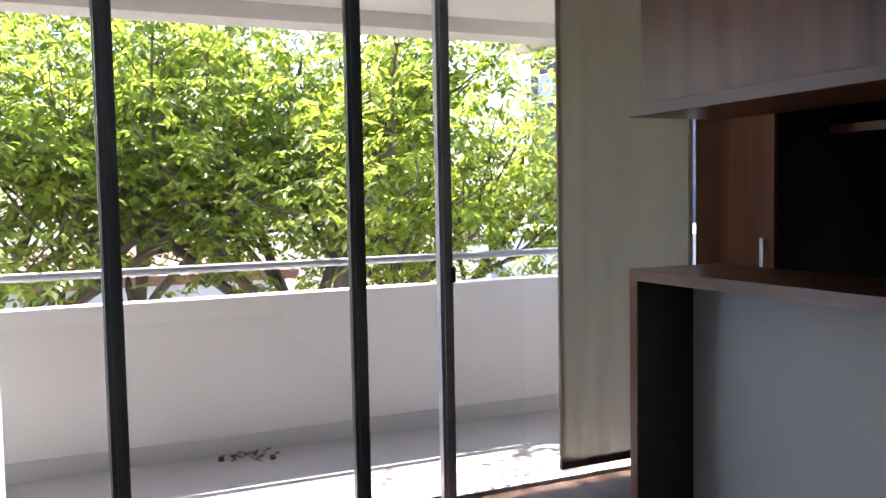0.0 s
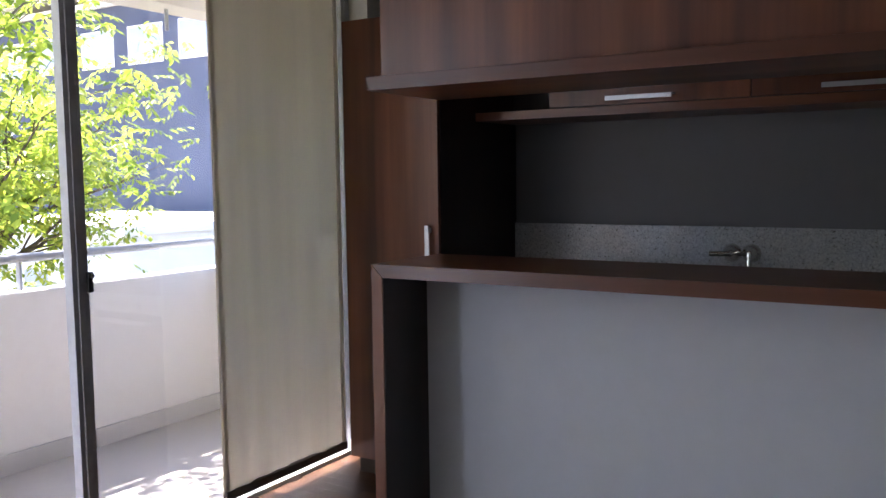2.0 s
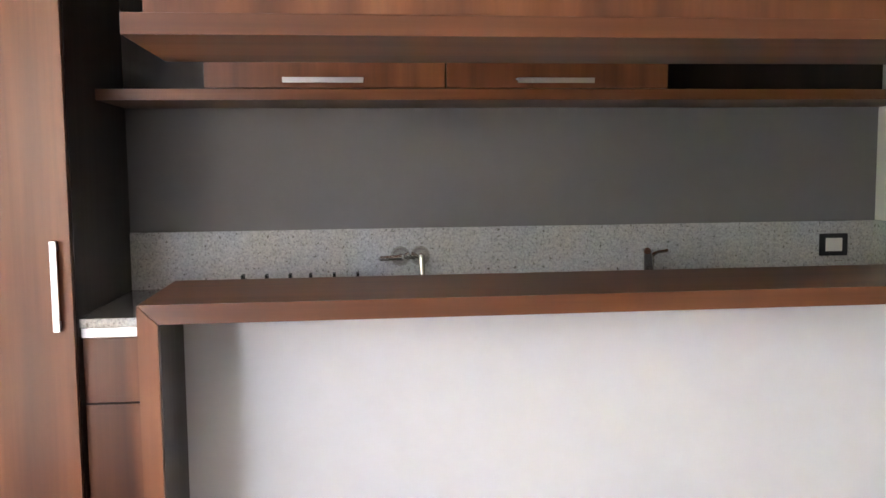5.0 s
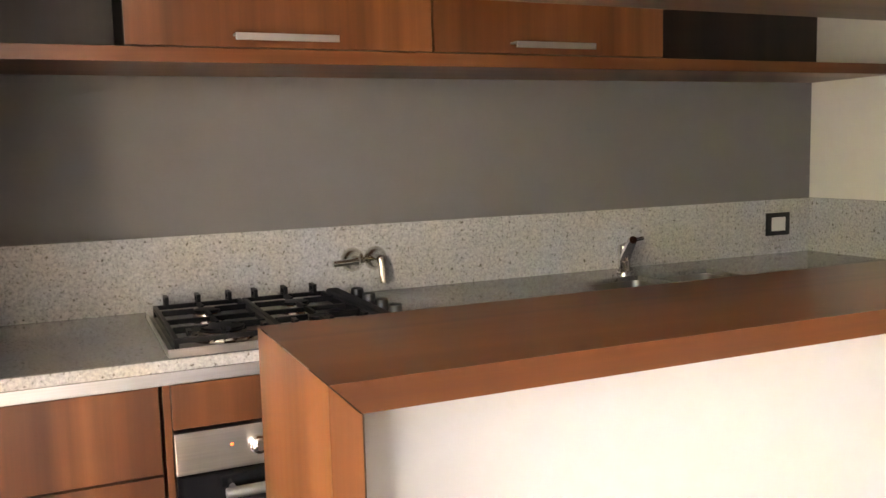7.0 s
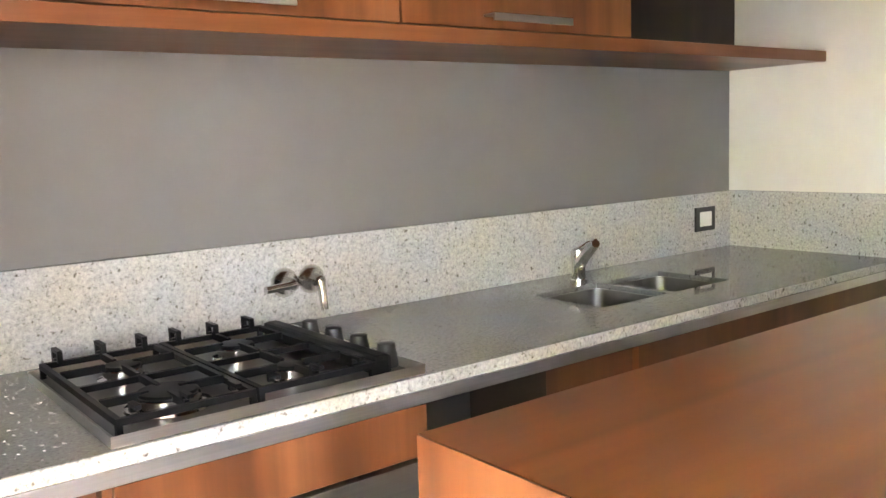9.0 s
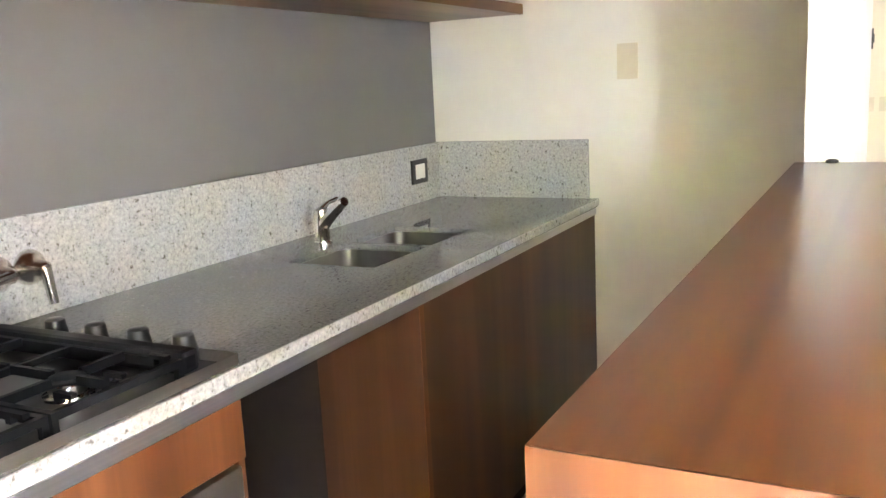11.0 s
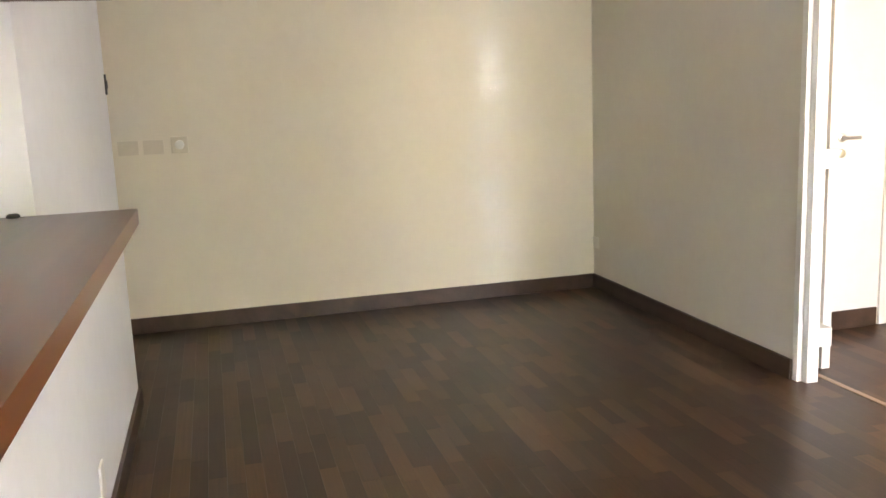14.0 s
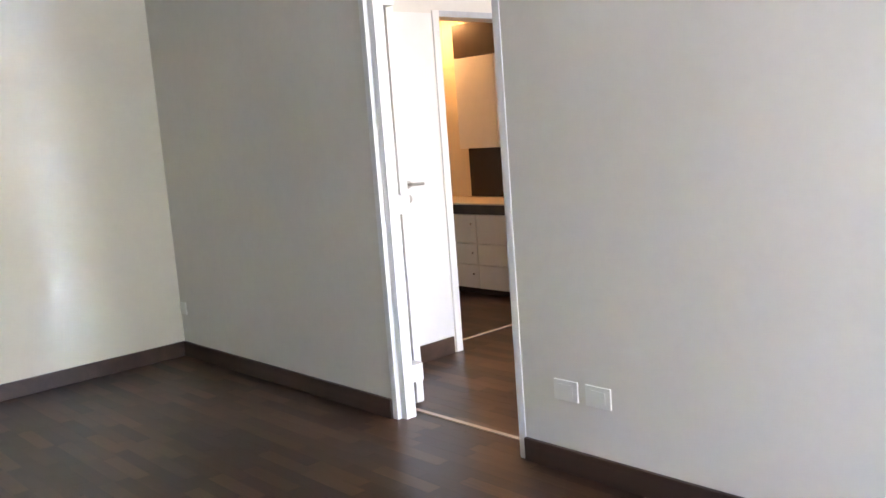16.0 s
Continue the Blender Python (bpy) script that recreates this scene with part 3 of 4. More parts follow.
# worktop with the sink's cut-outs
SX = ((1.285, 1.56), (1.59, 1.86))
SY = (1.285, 1.56)
FRONT = 1.098
top_t = thing("worktop", (1.0, 1.45, COUNTER), "polished speckled grey granite worktop", "worktop")
bm = bmesh.new()
xs = [-0.435, SX[0][0], SX[0][1], SX[1][0], SX[1][1], KITCHEN_E - 0.022]
ys = [FRONT, SY[0], SY[1], NORTH - 0.022]
grid_v = {(i, j, k): bm.verts.new((xs[i], ys[j], z)) for i in range(6) for j in range(4) for k, z in enumerate((0.87, COUNTER))}
solid = {(i, j) for i in range(5) for j in range(3)} - {(1, 1), (3, 1)}
for i, j in solid:
    for k in (0, 1):
        bm.faces.new([grid_v[p] for p in ((i, j, k), (i + 1, j, k), (i + 1, j + 1, k), (i, j + 1, k))])
    for di, dj, p, q in ((-1, 0, (i, j), (i, j + 1)), (1, 0, (i + 1, j), (i + 1, j + 1)), (0, -1, (i, j), (i + 1, j)), (0, 1, (i, j + 1), (i + 1, j + 1))):
        if (i + di, j + dj) not in solid:
            bm.faces.new([grid_v[(*p, 0)], grid_v[(*q, 0)], grid_v[(*q, 1)], grid_v[(*p, 1)]])
part("slab", bm, GRANITE_SHADED, top_t)
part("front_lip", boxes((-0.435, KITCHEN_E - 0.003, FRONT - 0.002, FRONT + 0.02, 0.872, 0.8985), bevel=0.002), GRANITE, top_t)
part("edge_profile", boxes((-0.435, KITCHEN_E - 0.003, FRONT + 0.01, FRONT + 0.029, 0.838, 0.8705), bevel=0.002), ALU, top_t, "pale aluminium profile under the edge")
splash = thing("backsplash", (1.0, NORTH - 0.01, COUNTER), "low speckled grey granite backsplash", "backsplash")
part("back_slab", boxes((-0.435, KITCHEN_E - 0.022, NORTH - 0.021, NORTH - 0.001, COUNTER - 0.01, 1.118), bevel=0.0015), GRANITE, splash)
part("side_slab", boxes((KITCHEN_E - 0.021, KITCHEN_E - 0.001, 1.133, NORTH - 0.001, COUNTER - 0.01, 1.118), bevel=0.0015), GRANITE, splash)


def bowl(x0, x1, y0, y1, z, depth):
    """An open rounded basin, thin-walled."""
    bm = bmesh.new()
    n = 6
    rings = []
    for zz, inset, rad in ((z, -0.012, 0.05), (z, 0.0, 0.045), (z - depth * 0.85, 0.008, 0.045), (z - depth, 0.045, 0.03)):
        ring = []
        for cx, cy, a0 in ((x1 - inset - rad, y1 - inset - rad, 0), (x0 + inset + rad, y1 - inset - rad, 90), (x0 + inset + rad, y0 + inset + rad, 180), (x1 - inset - rad, y0 + inset + rad, 270)):
            for k in range(n + 1):
                a = radians(a0 + 90 * k / n)
                ring.append(bm.verts.new((cx + rad * math.cos(a), cy + rad * math.sin(a), zz)))
        rings.append(ring)
    m = len(rings[0])
    for a, b in zip(rings, rings[1:]):
        for k in range(m):
            bm.faces.new((a[k], a[(k + 1) % m], b[(k + 1) % m], b[k]))
    bm.faces.new(rings[-1])
    return bm


sink = thing("sink", (1.57, 1.42, 0.7), "double-bowl stainless steel undermount sink", "sink")
for x0, x1 in SX:
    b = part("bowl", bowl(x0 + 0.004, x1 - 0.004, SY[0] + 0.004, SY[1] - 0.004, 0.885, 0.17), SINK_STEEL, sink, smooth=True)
    part("drain", lathe(bmesh.new(), ((x0 + x1) / 2, 1.42, 0.7155), (0, 0, 1), [(0, 0.04), (0.003, 0.038), (0.003, 0.02), (0.001, 0.018)]), CHROME, b, smooth=True)

tap = thing("sink_mixer", (1.55, 1.625, COUNTER), "chrome single-lever sink mixer", "tap")
part("body", lathe(bmesh.new(), (1.55, 1.625, COUNTER), (0, 0, 1), [(0, 0.027), (0.006, 0.027), (0.009, 0.022), (0.06, 0.021), (0.085, 0.024), (0.10, 0.022), (0.106, 0.012)]), CHROME, tap, smooth=True)
bm = bmesh.new()
tube(bm, [(1.548, 1.618, 0.955), (1.53, 1.575, 0.99), (1.508, 1.52, 1.028), (1.503, 1.508, 1.033)], [0.019, 0.018, 0.016, 0.013], 14)
part("spout", bm, CHROME, tap, smooth=True)
bm = bmesh.new()
tube(bm, [(1.555, 1.625, 1.0), (1.585, 1.622, 1.016), (1.625, 1.616, 1.022)], [0.010, 0.006, 0.007], 10)
part("lever", bm, CHROME, tap, smooth=True)

filler = thing("wall_taps", (0.628, 1.754, 1.009), "pair of satin nickel wall taps above the hob", "tap")
for x, end in ((0.589, (0.507, 1.692, 1.006)), (0.667, (0.670, 1.692, 0.934))):
    e = part("escutcheon", lathe(bmesh.new(), (x, 1.754, 1.009), (0, -1, 0), [(0, 0.039), (0.004, 0.039), (0.010, 0.037), (0.020, 0.030), (0.032, 0.019), (0.055, 0.015), (0.06, 0.010)], 24), NICKEL, filler, smooth=True)
    bm = bmesh.new()
    tube(bm, [(x, 1.702, 1.009), (x + (end[0] - x) * 0.3, 1.697, 1.009 + (end[2] - 1.009) * 0.3), end], [0.013, 0.011, 0.010], 12)
    part("lever", bm, NICKEL, e, smooth=True)

# hob
hob = thing("gas_hob", (0.248, 1.38, COUNTER), "stainless steel gas hob with cast iron pan supports", "hob")
HX0, HX1, HY0, HY1 = -0.055, 0.555, 1.105, 1.65
bm = boxes((HX0, HX1, HY0, HY1, COUNTER + 0.0005, COUNTER + 0.020))
bmesh.ops.recalc_face_normals(bm, faces=list(bm.faces))
bmesh.ops.inset_region(bm, faces=[f for f in bm.faces if f.normal.z > 0.9], thickness=0.016, depth=-0.0145)
part("tray", bm, STEEL, hob)
# Plate added in the recess; the tray's dark reflections are in its colour.
part("well", boxes((HX0 + 0.017, HX1 - 0.017, HY0 + 0.017, HY1 - 0.017, COUNTER + 0.0056, COUNTER + 0.0066)), WELL, hob, "burner well with its dark reflections put in the colour")
BURN = ((0.09, 1.25, 0.058), (0.09, 1.50, 0.038), (0.335, 1.25, 0.03), (0.335, 1.50, 0.04))
for x, y, r in BURN:
    z = COUNTER + 0.0067
    br = part("burner", lathe(bmesh.new(), (x, y, z), (0, 0, 1), [(0, r * 1.35), (0.004, r * 1.3), (0.006, r), (0.020, r), (0.022, r * 0.95)], 28), CHROME, hob, smooth=True)
    part("burner_cap", lathe(bmesh.new(), (x, y, z + 0.022), (0, 0, 1), [(0, r * 0.9), (0.004, r * 0.95), (0.008, r * 0.9), (0.010, r * 0.6)], 28), CAST, br, smooth=True)
zt = COUNTER + 0.038
for gx0, gx1 in ((-0.038, 0.205), (0.21, 0.455)):
    bm = bmesh.new()
    w = 0.0052
    y0, y1 = HY0 + 0.025, HY1 - 0.025
    box(bm, gx0, gx0 + 2 * w, y0, y1, zt - 0.012, zt)
    box(bm, gx1 - 2 * w, gx1, y0, y1, zt - 0.012, zt)
    box(bm, gx0 + 2 * w, gx1 - 2 * w, y0, y0 + 2 * w, zt - 0.012, zt)
    box(bm, gx0 + 2 * w, gx1 - 2 * w, y1 - 2 * w, y1, zt - 0.012, zt)
    ym = (y0 + y1) / 2
    box(bm, gx0 + 2 * w, gx1 - 2 * w, ym - w, ym + w, zt - 0.012, zt)
    xm = (gx0 + gx1) / 2
    for ya, yb in ((y0 + 2 * w, 1.222), (1.278, ym - w), (ym + w, 1.472), (1.528, y1 - 2 * w)):
        box(bm, xm - w * 0.8, xm + w * 0.8, ya, yb, zt - 0.011, zt + 0.004)
    for yc in (1.25, 1.50):
        box(bm, gx0 + 2 * w, xm - 0.028, yc - w * 0.8, yc + w * 0.8, zt - 0.011, zt + 0.004)
        box(bm, xm + 0.028, gx1 - 2 * w, yc - w * 0.8, yc + w * 0.8, zt - 0.011, zt + 0.004)
    for fx in (gx0 + w, gx1 - w):
        for fy in (y0 + w, y1 - w):
            box(bm, fx - w, fx + w, fy - w, fy + w, COUNTER + 0.006, zt - 0.012)
    for fx in (gx0 + 0.035, xm, gx1 - 0.035):
        box(bm, fx - w, fx + w, y1, y1 + 0.02, zt - 0.004, zt + 0.004)
        box(bm, fx - w, fx + w, y1 + 0.010, y1 + 0.02, zt + 0.004, zt + 0.018)
        box(bm, fx - w, fx + w, y1 - 0.030, y1 + 0.02, zt + 0.018, zt + 0.025)
        box(bm, fx - w, fx + w, y1 - 0.030, y1 - 0.021, zt, zt + 0.018)
        box(bm, fx - w, fx + w, y0 - 0.006, y0 + 0.030, zt + 0.010, zt + 0.017)
        box(bm, fx - w, fx + w, y0 + 0.020, y0 + 0.030, zt, zt + 0.010)
    part("pan_support", bm, CAST, hob)
bm = boxes((0.458, 0.498, HY0 + 0.03, HY1 - 0.03, COUNTER + 0.0065, COUNTER + 0.046), bevel=0.01)
part("control_strip", bm, CAST, hob, "black ridge along the burner controls")
for k in range(4):
    y = 1.19 + 0.105 * k
    part("knob", lathe(bmesh.new(), (0.522, y, COUNTER + 0.006), (0, 0, 1), [(0, 0.023), (0.022, 0.022), (0.038, 0.019), (0.048, 0.018), (0.051, 0.013)], 18), PLASTIC_B, hob, smooth=True)

# outlet on the backsplash
def wall_plate(name, label, centre, normal, w, h, frame_mat, insert_mat, slots=0):
    """A plate with a raised insert; normal is 'x' or 'y' with its sign."""
    axis, sg = normal
    t = thing(name, centre, label, "wall plate")
    cx, cy, cz = centre

    def slab(a0, a1, b0, b1, d0, d1):
        if axis == 'y':
            return (cx + a0, cx + a1, *sorted((cy + sg * d0, cy + sg * d1)), cz + b0, cz + b1)
        return (*sorted((cx + sg * d0, cx + sg * d1)), cy + a0, cy + a1, cz + b0, cz + b1)
    part("frame", boxes(slab(-w / 2, w / 2, -h / 2, h / 2, 0, 0.008), bevel=0.002), frame_mat, t)
    part("insert", boxes(slab(-w * 0.3, w * 0.3, -h * 0.3, h * 0.3, 0.008, 0.0094), bevel=0.0006), insert_mat, t)
    for k in range(slots):
        a = (k - (slots - 1) / 2) * 0.016
        part("slot", boxes(slab(a - 0.002, a + 0.002, -0.007, 0.007, 0.0094, 0.010)), PLASTIC_B, t)
    return t


wall_plate("power_outlet", "black-framed power outlet with a white insert on the backsplash", (2.385, NORTH - 0.021, 1.02), ('y', -1), 0.122, 0.092, PLASTIC_B, PLASTIC_W, 0)
wall_plate("light_switch", "white light switch plate on the kitchen's end wall", (KITCHEN_E, 0.985, 1.392), ('x', -1), 0.075, 0.125, PLASTIC_C, PLASTIC_C, 0)

# upper cabinets, shelf and niche
UF = 1.385         # face of the wall cabinets
shelf = thing("wall_shelf", (1.1, 1.58, 1.584), "long cherry veneer shelf under the wall cabinets", "shelf")
part("board", boxes((-0.435, KITCHEN_E - 0.002, UF + 0.014, NORTH - 0.001, 1.585, 1.6205)), WOOD_X, shelf)
part("front_edge", boxes((-0.435, KITCHEN_E - 0.002, UF - 0.008, UF + 0.014, 1.584, 1.621), bevel=0.0015), WOOD_X, shelf)
for x0, x1, hx in ((-0.084, 0.731, 0.178), (0.735, 1.529, 0.979)):
    c = thing("wall_cabinet", ((x0 + x1) / 2, 1.58, 1.622), "cherry veneer wall cabinet with a lift-up door", "cabinet", "wall cabinets over the hob")
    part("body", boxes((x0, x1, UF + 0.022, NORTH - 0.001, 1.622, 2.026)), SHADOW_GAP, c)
    d = part("door", boxes((x0 + 0.001, x1 - 0.001, UF, UF + 0.018, 1.625, 2.024), bevel=0.0015), WOOD_V, c)
    part("handle", boxes((hx, hx + 0.272, UF - 0.036, UF, 1.652, 1.657), (hx, hx + 0.270, UF - 0.042, UF - 0.036, 1.639, 1.657), bevel=0.001), ALU, d, "long satin metal edge pull")
niche = thing("open_wall_unit", (2.12, 1.6, 1.622), "open dark-lined wall unit beside the cabinets", "cabinet")
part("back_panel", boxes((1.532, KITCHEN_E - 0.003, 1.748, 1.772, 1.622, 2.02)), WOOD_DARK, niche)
part("top_panel", boxes((1.532, KITCHEN_E - 0.003, UF, 1.748, 2.0, 2.02)), WOOD_V, niche)
niche2 = thing("open_wall_unit", (-0.25, 1.6, 1.622), "open dark-lined wall unit beside the tall cabinet", "cabinet")
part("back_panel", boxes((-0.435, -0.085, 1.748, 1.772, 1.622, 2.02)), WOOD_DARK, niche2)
part("top_panel", boxes((-0.435, -0.085, UF, 1.748, 2.0, 2.02)), WOOD_V, niche2)

# small dark cap on the bar
solo("cable_cap", lathe(bmesh.new(), (1.876, 0.274, BAR), (0, 0, 1), [(0, 0.016), (0.006, 0.015), (0.009, 0.010)], 16), PLASTIC_B, "small dark plastic cap on the bar top", "cap", smooth=True)

# ---- living room ----
for y, lbl in ((0.284, "white socket plate on the end wall"), (0.143, "white socket plate on the end wall")):
    wall_plate("wall_socket", lbl, (EAST, y, 1.11), ('x', -1), 0.115, 0.082, PLASTIC_C, PLASTIC_C, 0)
th = thing("thermostat", (EAST, -0.003, 1.117), "cream wall thermostat box with a round dial", "thermostat")
part("case", boxes((EAST - 0.028, EAST, -0.052, 0.044, 1.068, 1.166), bevel=0.006), PLASTIC_C, th)
part("dial", lathe(bmesh.new(), (EAST - 0.028, -0.004, 1.117), (-1, 0, 0), [(0, 0.027), (0.008, 0.025), (0.010, 0.02)], 20), PLASTIC_W, th, smooth=True)
for x in (1.861, 1.712):
    wall_plate("wall_socket", "white socket plate low on the wall", (x, SOUTH_Y, 0.325), ('y', 1), 0.112, 0.08, PLASTIC_W, PLASTIC_W, 0)
wall_plate("wall_socket", "white blank plate near the corner", (4.985, SOUTH_Y, 0.315), ('y', 1), 0.075, 0.075, PLASTIC_W, PLASTIC_W, 0)
wall_plate("wall_socket", "white socket plate low under the bar", (2.365, SCREEN, 0.22), ('y', -1), 0.075, 0.11, PLASTIC_W, PLASTIC_W, 0)
ic = thing("strike_plate", (SCREEN_END - 0.02, SCREEN, 1.40), "small dark metal strike plate on the white wall's corner", "plate")
part("plate", boxes((SCREEN_END - 0.034, SCREEN_END - 0.004, SCREEN - 0.007, SCREEN, 1.40, 1.485), bevel=0.002), PLASTIC_B, ic)
part("latch_tongue", boxes((SCREEN_END - 0.026, SCREEN_END - 0.012, SCREEN - 0.011, SCREEN - 0.007, 1.425, 1.46), bevel=0.001), PLASTIC_B, ic)

door1 = thing("door_1", (2.56, SOUTH_Y, 0), "white painted door frame with an open leaf folded back", "door", kind="structure")
part("casing", boxes((DX1, DX1 + CW, SOUTH_Y - 0.02, SOUTH_Y + 0.004, 0, DH + CW), bevel=0.002), LACQUER, door1)
part("casing", boxes((DX0 - CW, DX0, SOUTH_Y - 0.02, SOUTH_Y + 0.004, 0, DH + CW), bevel=0.002), LACQUER, door1)
part("casing", boxes((DX0, DX1, SOUTH_Y - 0.02, SOUTH_Y + 0.004, DH, DH + CW), bevel=0.002), LACQUER, door1)
part("jamb", boxes((DX1 - 0.02, DX1, SOUTH_Y - 0.09, SOUTH_Y - 0.021, 0, DH - 0.02), (DX1 - 0.035, DX1 - 0.02, SOUTH_Y - 0.08, SOUTH_Y - 0.021, 0, DH - 0.02), bevel=0.002), LACQUER, door1)
part("jamb", boxes((DX0, DX0 + 0.02, SOUTH_Y - 0.09, SOUTH_Y - 0.021, 0, DH - 0.02), bevel=0.002), LACQUER, door1)
part("head", boxes((DX0, DX1, SOUTH_Y - 0.09, SOUTH_Y - 0.021, DH - 0.02, DH), bevel=0.002), LACQUER, door1)
leaf = part("door_leaf", boxes((DX1 + 0.081, DX1 + 0.62, SOUTH_Y - 0.235, SOUTH_Y - 0.190, 0.012, DH - 0.025), bevel=0.002), LACQUER, door1, "white door leaf opened back against the wall")
for z in (0.14, 0.95, 1.9):
    bm = bmesh.new()
    tube(bm, [(DX1 + 0.045, SOUTH_Y - 0.165, z), (DX1 + 0.045, SOUTH_Y - 0.165, z + 0.09)], 0.008, 10)
    box(bm, DX1 + 0.02, DX1 + 0.10, SOUTH_Y - 0.190, SOUTH_Y - 0.086, z + 0.002, z + 0.088)
    part("hinge", bm, LACQUER, door1)
structure("threshold", boxes((DX0 + 0.02, DX1 + 0.05, SOUTH_Y - 0.155, SOUTH_Y - 0.130, -0.005, 0.004), bevel=0.001), THRESH, "pale wooden threshold strip in the doorway", "threshold")
structure("threshold_bath", boxes((BX + 0.16, BX + 0.185, BY1, BY0, -0.005, 0.004), bevel=0.001), THRESH, "pale wooden threshold strip in the bathroom doorway", "threshold")

closet = thing("closet_door", (BX, -3.3, 0), "flush white closet door with a steel lever handle", "door", kind="structure")
part("leaf", boxes((BX - 0.02, BX, -3.625, -2.85, 0.105, 1.98), bevel=0.002), LACQUER, closet)
part("plinth", boxes((BX - 0.016, BX, -3.625, -2.78, 0, 0.1), bevel=0.002), WOOD_BASE, closet, "dark plinth")
bm = bmesh.new()
tube(bm, [(BX - 0.02, -3.352, 1.036), (BX - 0.06, -3.352, 1.036)], 0.009, 10)
tube(bm, [(BX - 0.058, -3.347, 1.036), (BX - 0.06, -3.435, 1.034)], 0.009, 10)
part("lever_handle", bm, STEEL, closet, smooth=True)
for z in (1.036, 0.954):
    part("rosette", lathe(bmesh.new(), (BX - 0.02, -3.352, z), (-1, 0, 0), [(0, 0.024), (0.006, 0.023), (0.008, 0.018)], 18), STEEL, closet, smooth=True)
bframe = thing("door_2", (BX, -4.1, 0), "white painted bathroom door frame", "door", kind="structure")
part("jamb", boxes((BX - 0.012, BX + 0.13, BY0 - 0.03, BY0 + 0.02, 0, BH), bevel=0.002), LACQUER, bframe)
part("jamb", boxes((BX - 0.012, BX + 0.13, BY1 - 0.02, BY1 + 0.03, 0, BH), bevel=0.002), LACQUER, bframe)
part("head", boxes((BX - 0.012, BX + 0.13, BY1 + 0.03, BY0 - 0.03, BH - 0.035, BH), bevel=0.002), FRAME_GREY, bframe, "grey metal head profile")

# ---- bathroom ----
VF = -4.95
structure("bath_ceiling", boxes((BX + 0.12, 5.465, BATH_Y, -3.2, 2.24, 2.30)), CEIL, "low white bathroom ceiling", "ceiling")
van = thing("vanity", (4.6, -5.2, 0), "white vanity unit with drawers under a dark wooden top", "vanity")
part("body", boxes((BX + 0.125, 5.460, BATH_Y + 0.005, VF - 0.02, 0.05, 0.645)), LACQUER, van)
for x0 in (3.74, 4.17, 4.60, 5.03):
    for z0, z1 in ((0.055, 0.24), (0.247, 0.41), (0.417, 0.64)):
        d = part("drawer", boxes((x0 + 0.003, x0 + 0.427, VF - 0.02, VF, z0, z1), bevel=0.002), LACQUER, van)
        part("knob", lathe(bmesh.new(), (x0 + 0.05, VF, z1 - 0.07), (0, 1, 0), [(0, 0.007), (0.012, 0.009), (0.016, 0.006)], 12), CHROME, d, smooth=True)
part("plinth", boxes((BX + 0.125, 5.460, BATH_Y + 0.005, VF - 0.06, 0, 0.05)), SHADOW_GAP, van)
part("top", boxes((BX + 0.125, 5.461, BATH_Y + 0.002, VF + 0.02, 0.648, 0.722), bevel=0.002), WOOD_DARK, van, "thick dark wooden top")
part("top_skin", boxes((BX + 0.127, 5.459, BATH_Y + 0.004, VF + 0.016, 0.723, 0.735)), BATH, van, "pale stone worktop skin")
solo("wall_tiles", boxes((3.66, 5.08, BATH_Y + 0.002, BATH_Y + 0.018, 0.737, 1.144)), DARKTILE, "dark glossy tiled splashback", "tiles")
mc = thing("bathroom_cabinet", (4.5, -5.35, 1.15), "cream bathroom wall cabinet above dark tiles", "cabinet")
part("body", boxes((3.75, 5.08, BATH_Y + 0.002, BATH_Y + 0.10, 1.147, 1.890)), LACQUER, mc)
for x0 in (3.75, 4.193, 4.636):
    part("door", boxes((x0 + 0.002, x0 + 0.441, BATH_Y + 0.102, BATH_Y + 0.12, 1.149, 1.888), bevel=0.002), LACQUER, mc)
solo("dark_wall_box", boxes((3.75, 5.08, BATH_Y + 0.002, BATH_Y + 0.12, 1.893, 2.16), bevel=0.002), WOOD_DARK, "dark wooden box above the bathroom cabinet", "cabinet")
cl = thing("ceiling_lamp", (5.22, -5.16, 2.24), "round warm white ceiling lamp in the bathroom", "ceiling lamp")
part("base", lathe(bmesh.new(), (5.22, -5.16, 2.24), (0, 0, -1), [(0, 0.09), (0.02, 0.09), (0.025, 0.08)], 28), LACQUER, cl, smooth=True)
glow, gnt, gb = mat_base("lamp_glow", 0.5)
gb.inputs["Emission Color"].default_value = (1.0, 0.50, 0.16, 1)
gb.inputs["Emission Strength"].default_value = 5.5
part("diffuser", lathe(bmesh.new(), (5.22, -5.16, 2.215), (0, 0, -1), [(0, 0.075), (0.02, 0.07), (0.035, 0.045), (0.04, 0.015)], 28), glow, cl, "glowing diffuser", smooth=True)

# ---- dry leaves on the balcony ----
DRY = plain("dry_leaf", (0.11, 0.085, 0.04), 0.9, 0.4, 60.0)
lrng = random.Random(5)
bm = bmesh.new()
for k in range(40):
    cx, cy = -2.24 + lrng.gauss(0, 0.05), -0.77 + lrng.gauss(0, 0.065)
    a, s = lrng.uniform(0, 6.28), lrng.uniform(0.012, 0.03)
    z = -0.011 + lrng.uniform(0, 0.012)
    d, n = Vector((math.cos(a), math.sin(a), 0)), Vector((-math.sin(a), math.cos(a), 0))
    c = Vector((cx, cy, z))
    bm.faces.new([bm.verts.new(p) for p in (c - d * s, c + n * s * 0.4 + Vector((0, 0, 0.006)), c + d * s, c - n * s * 0.4 + Vector((0, 0, 0.004)))])
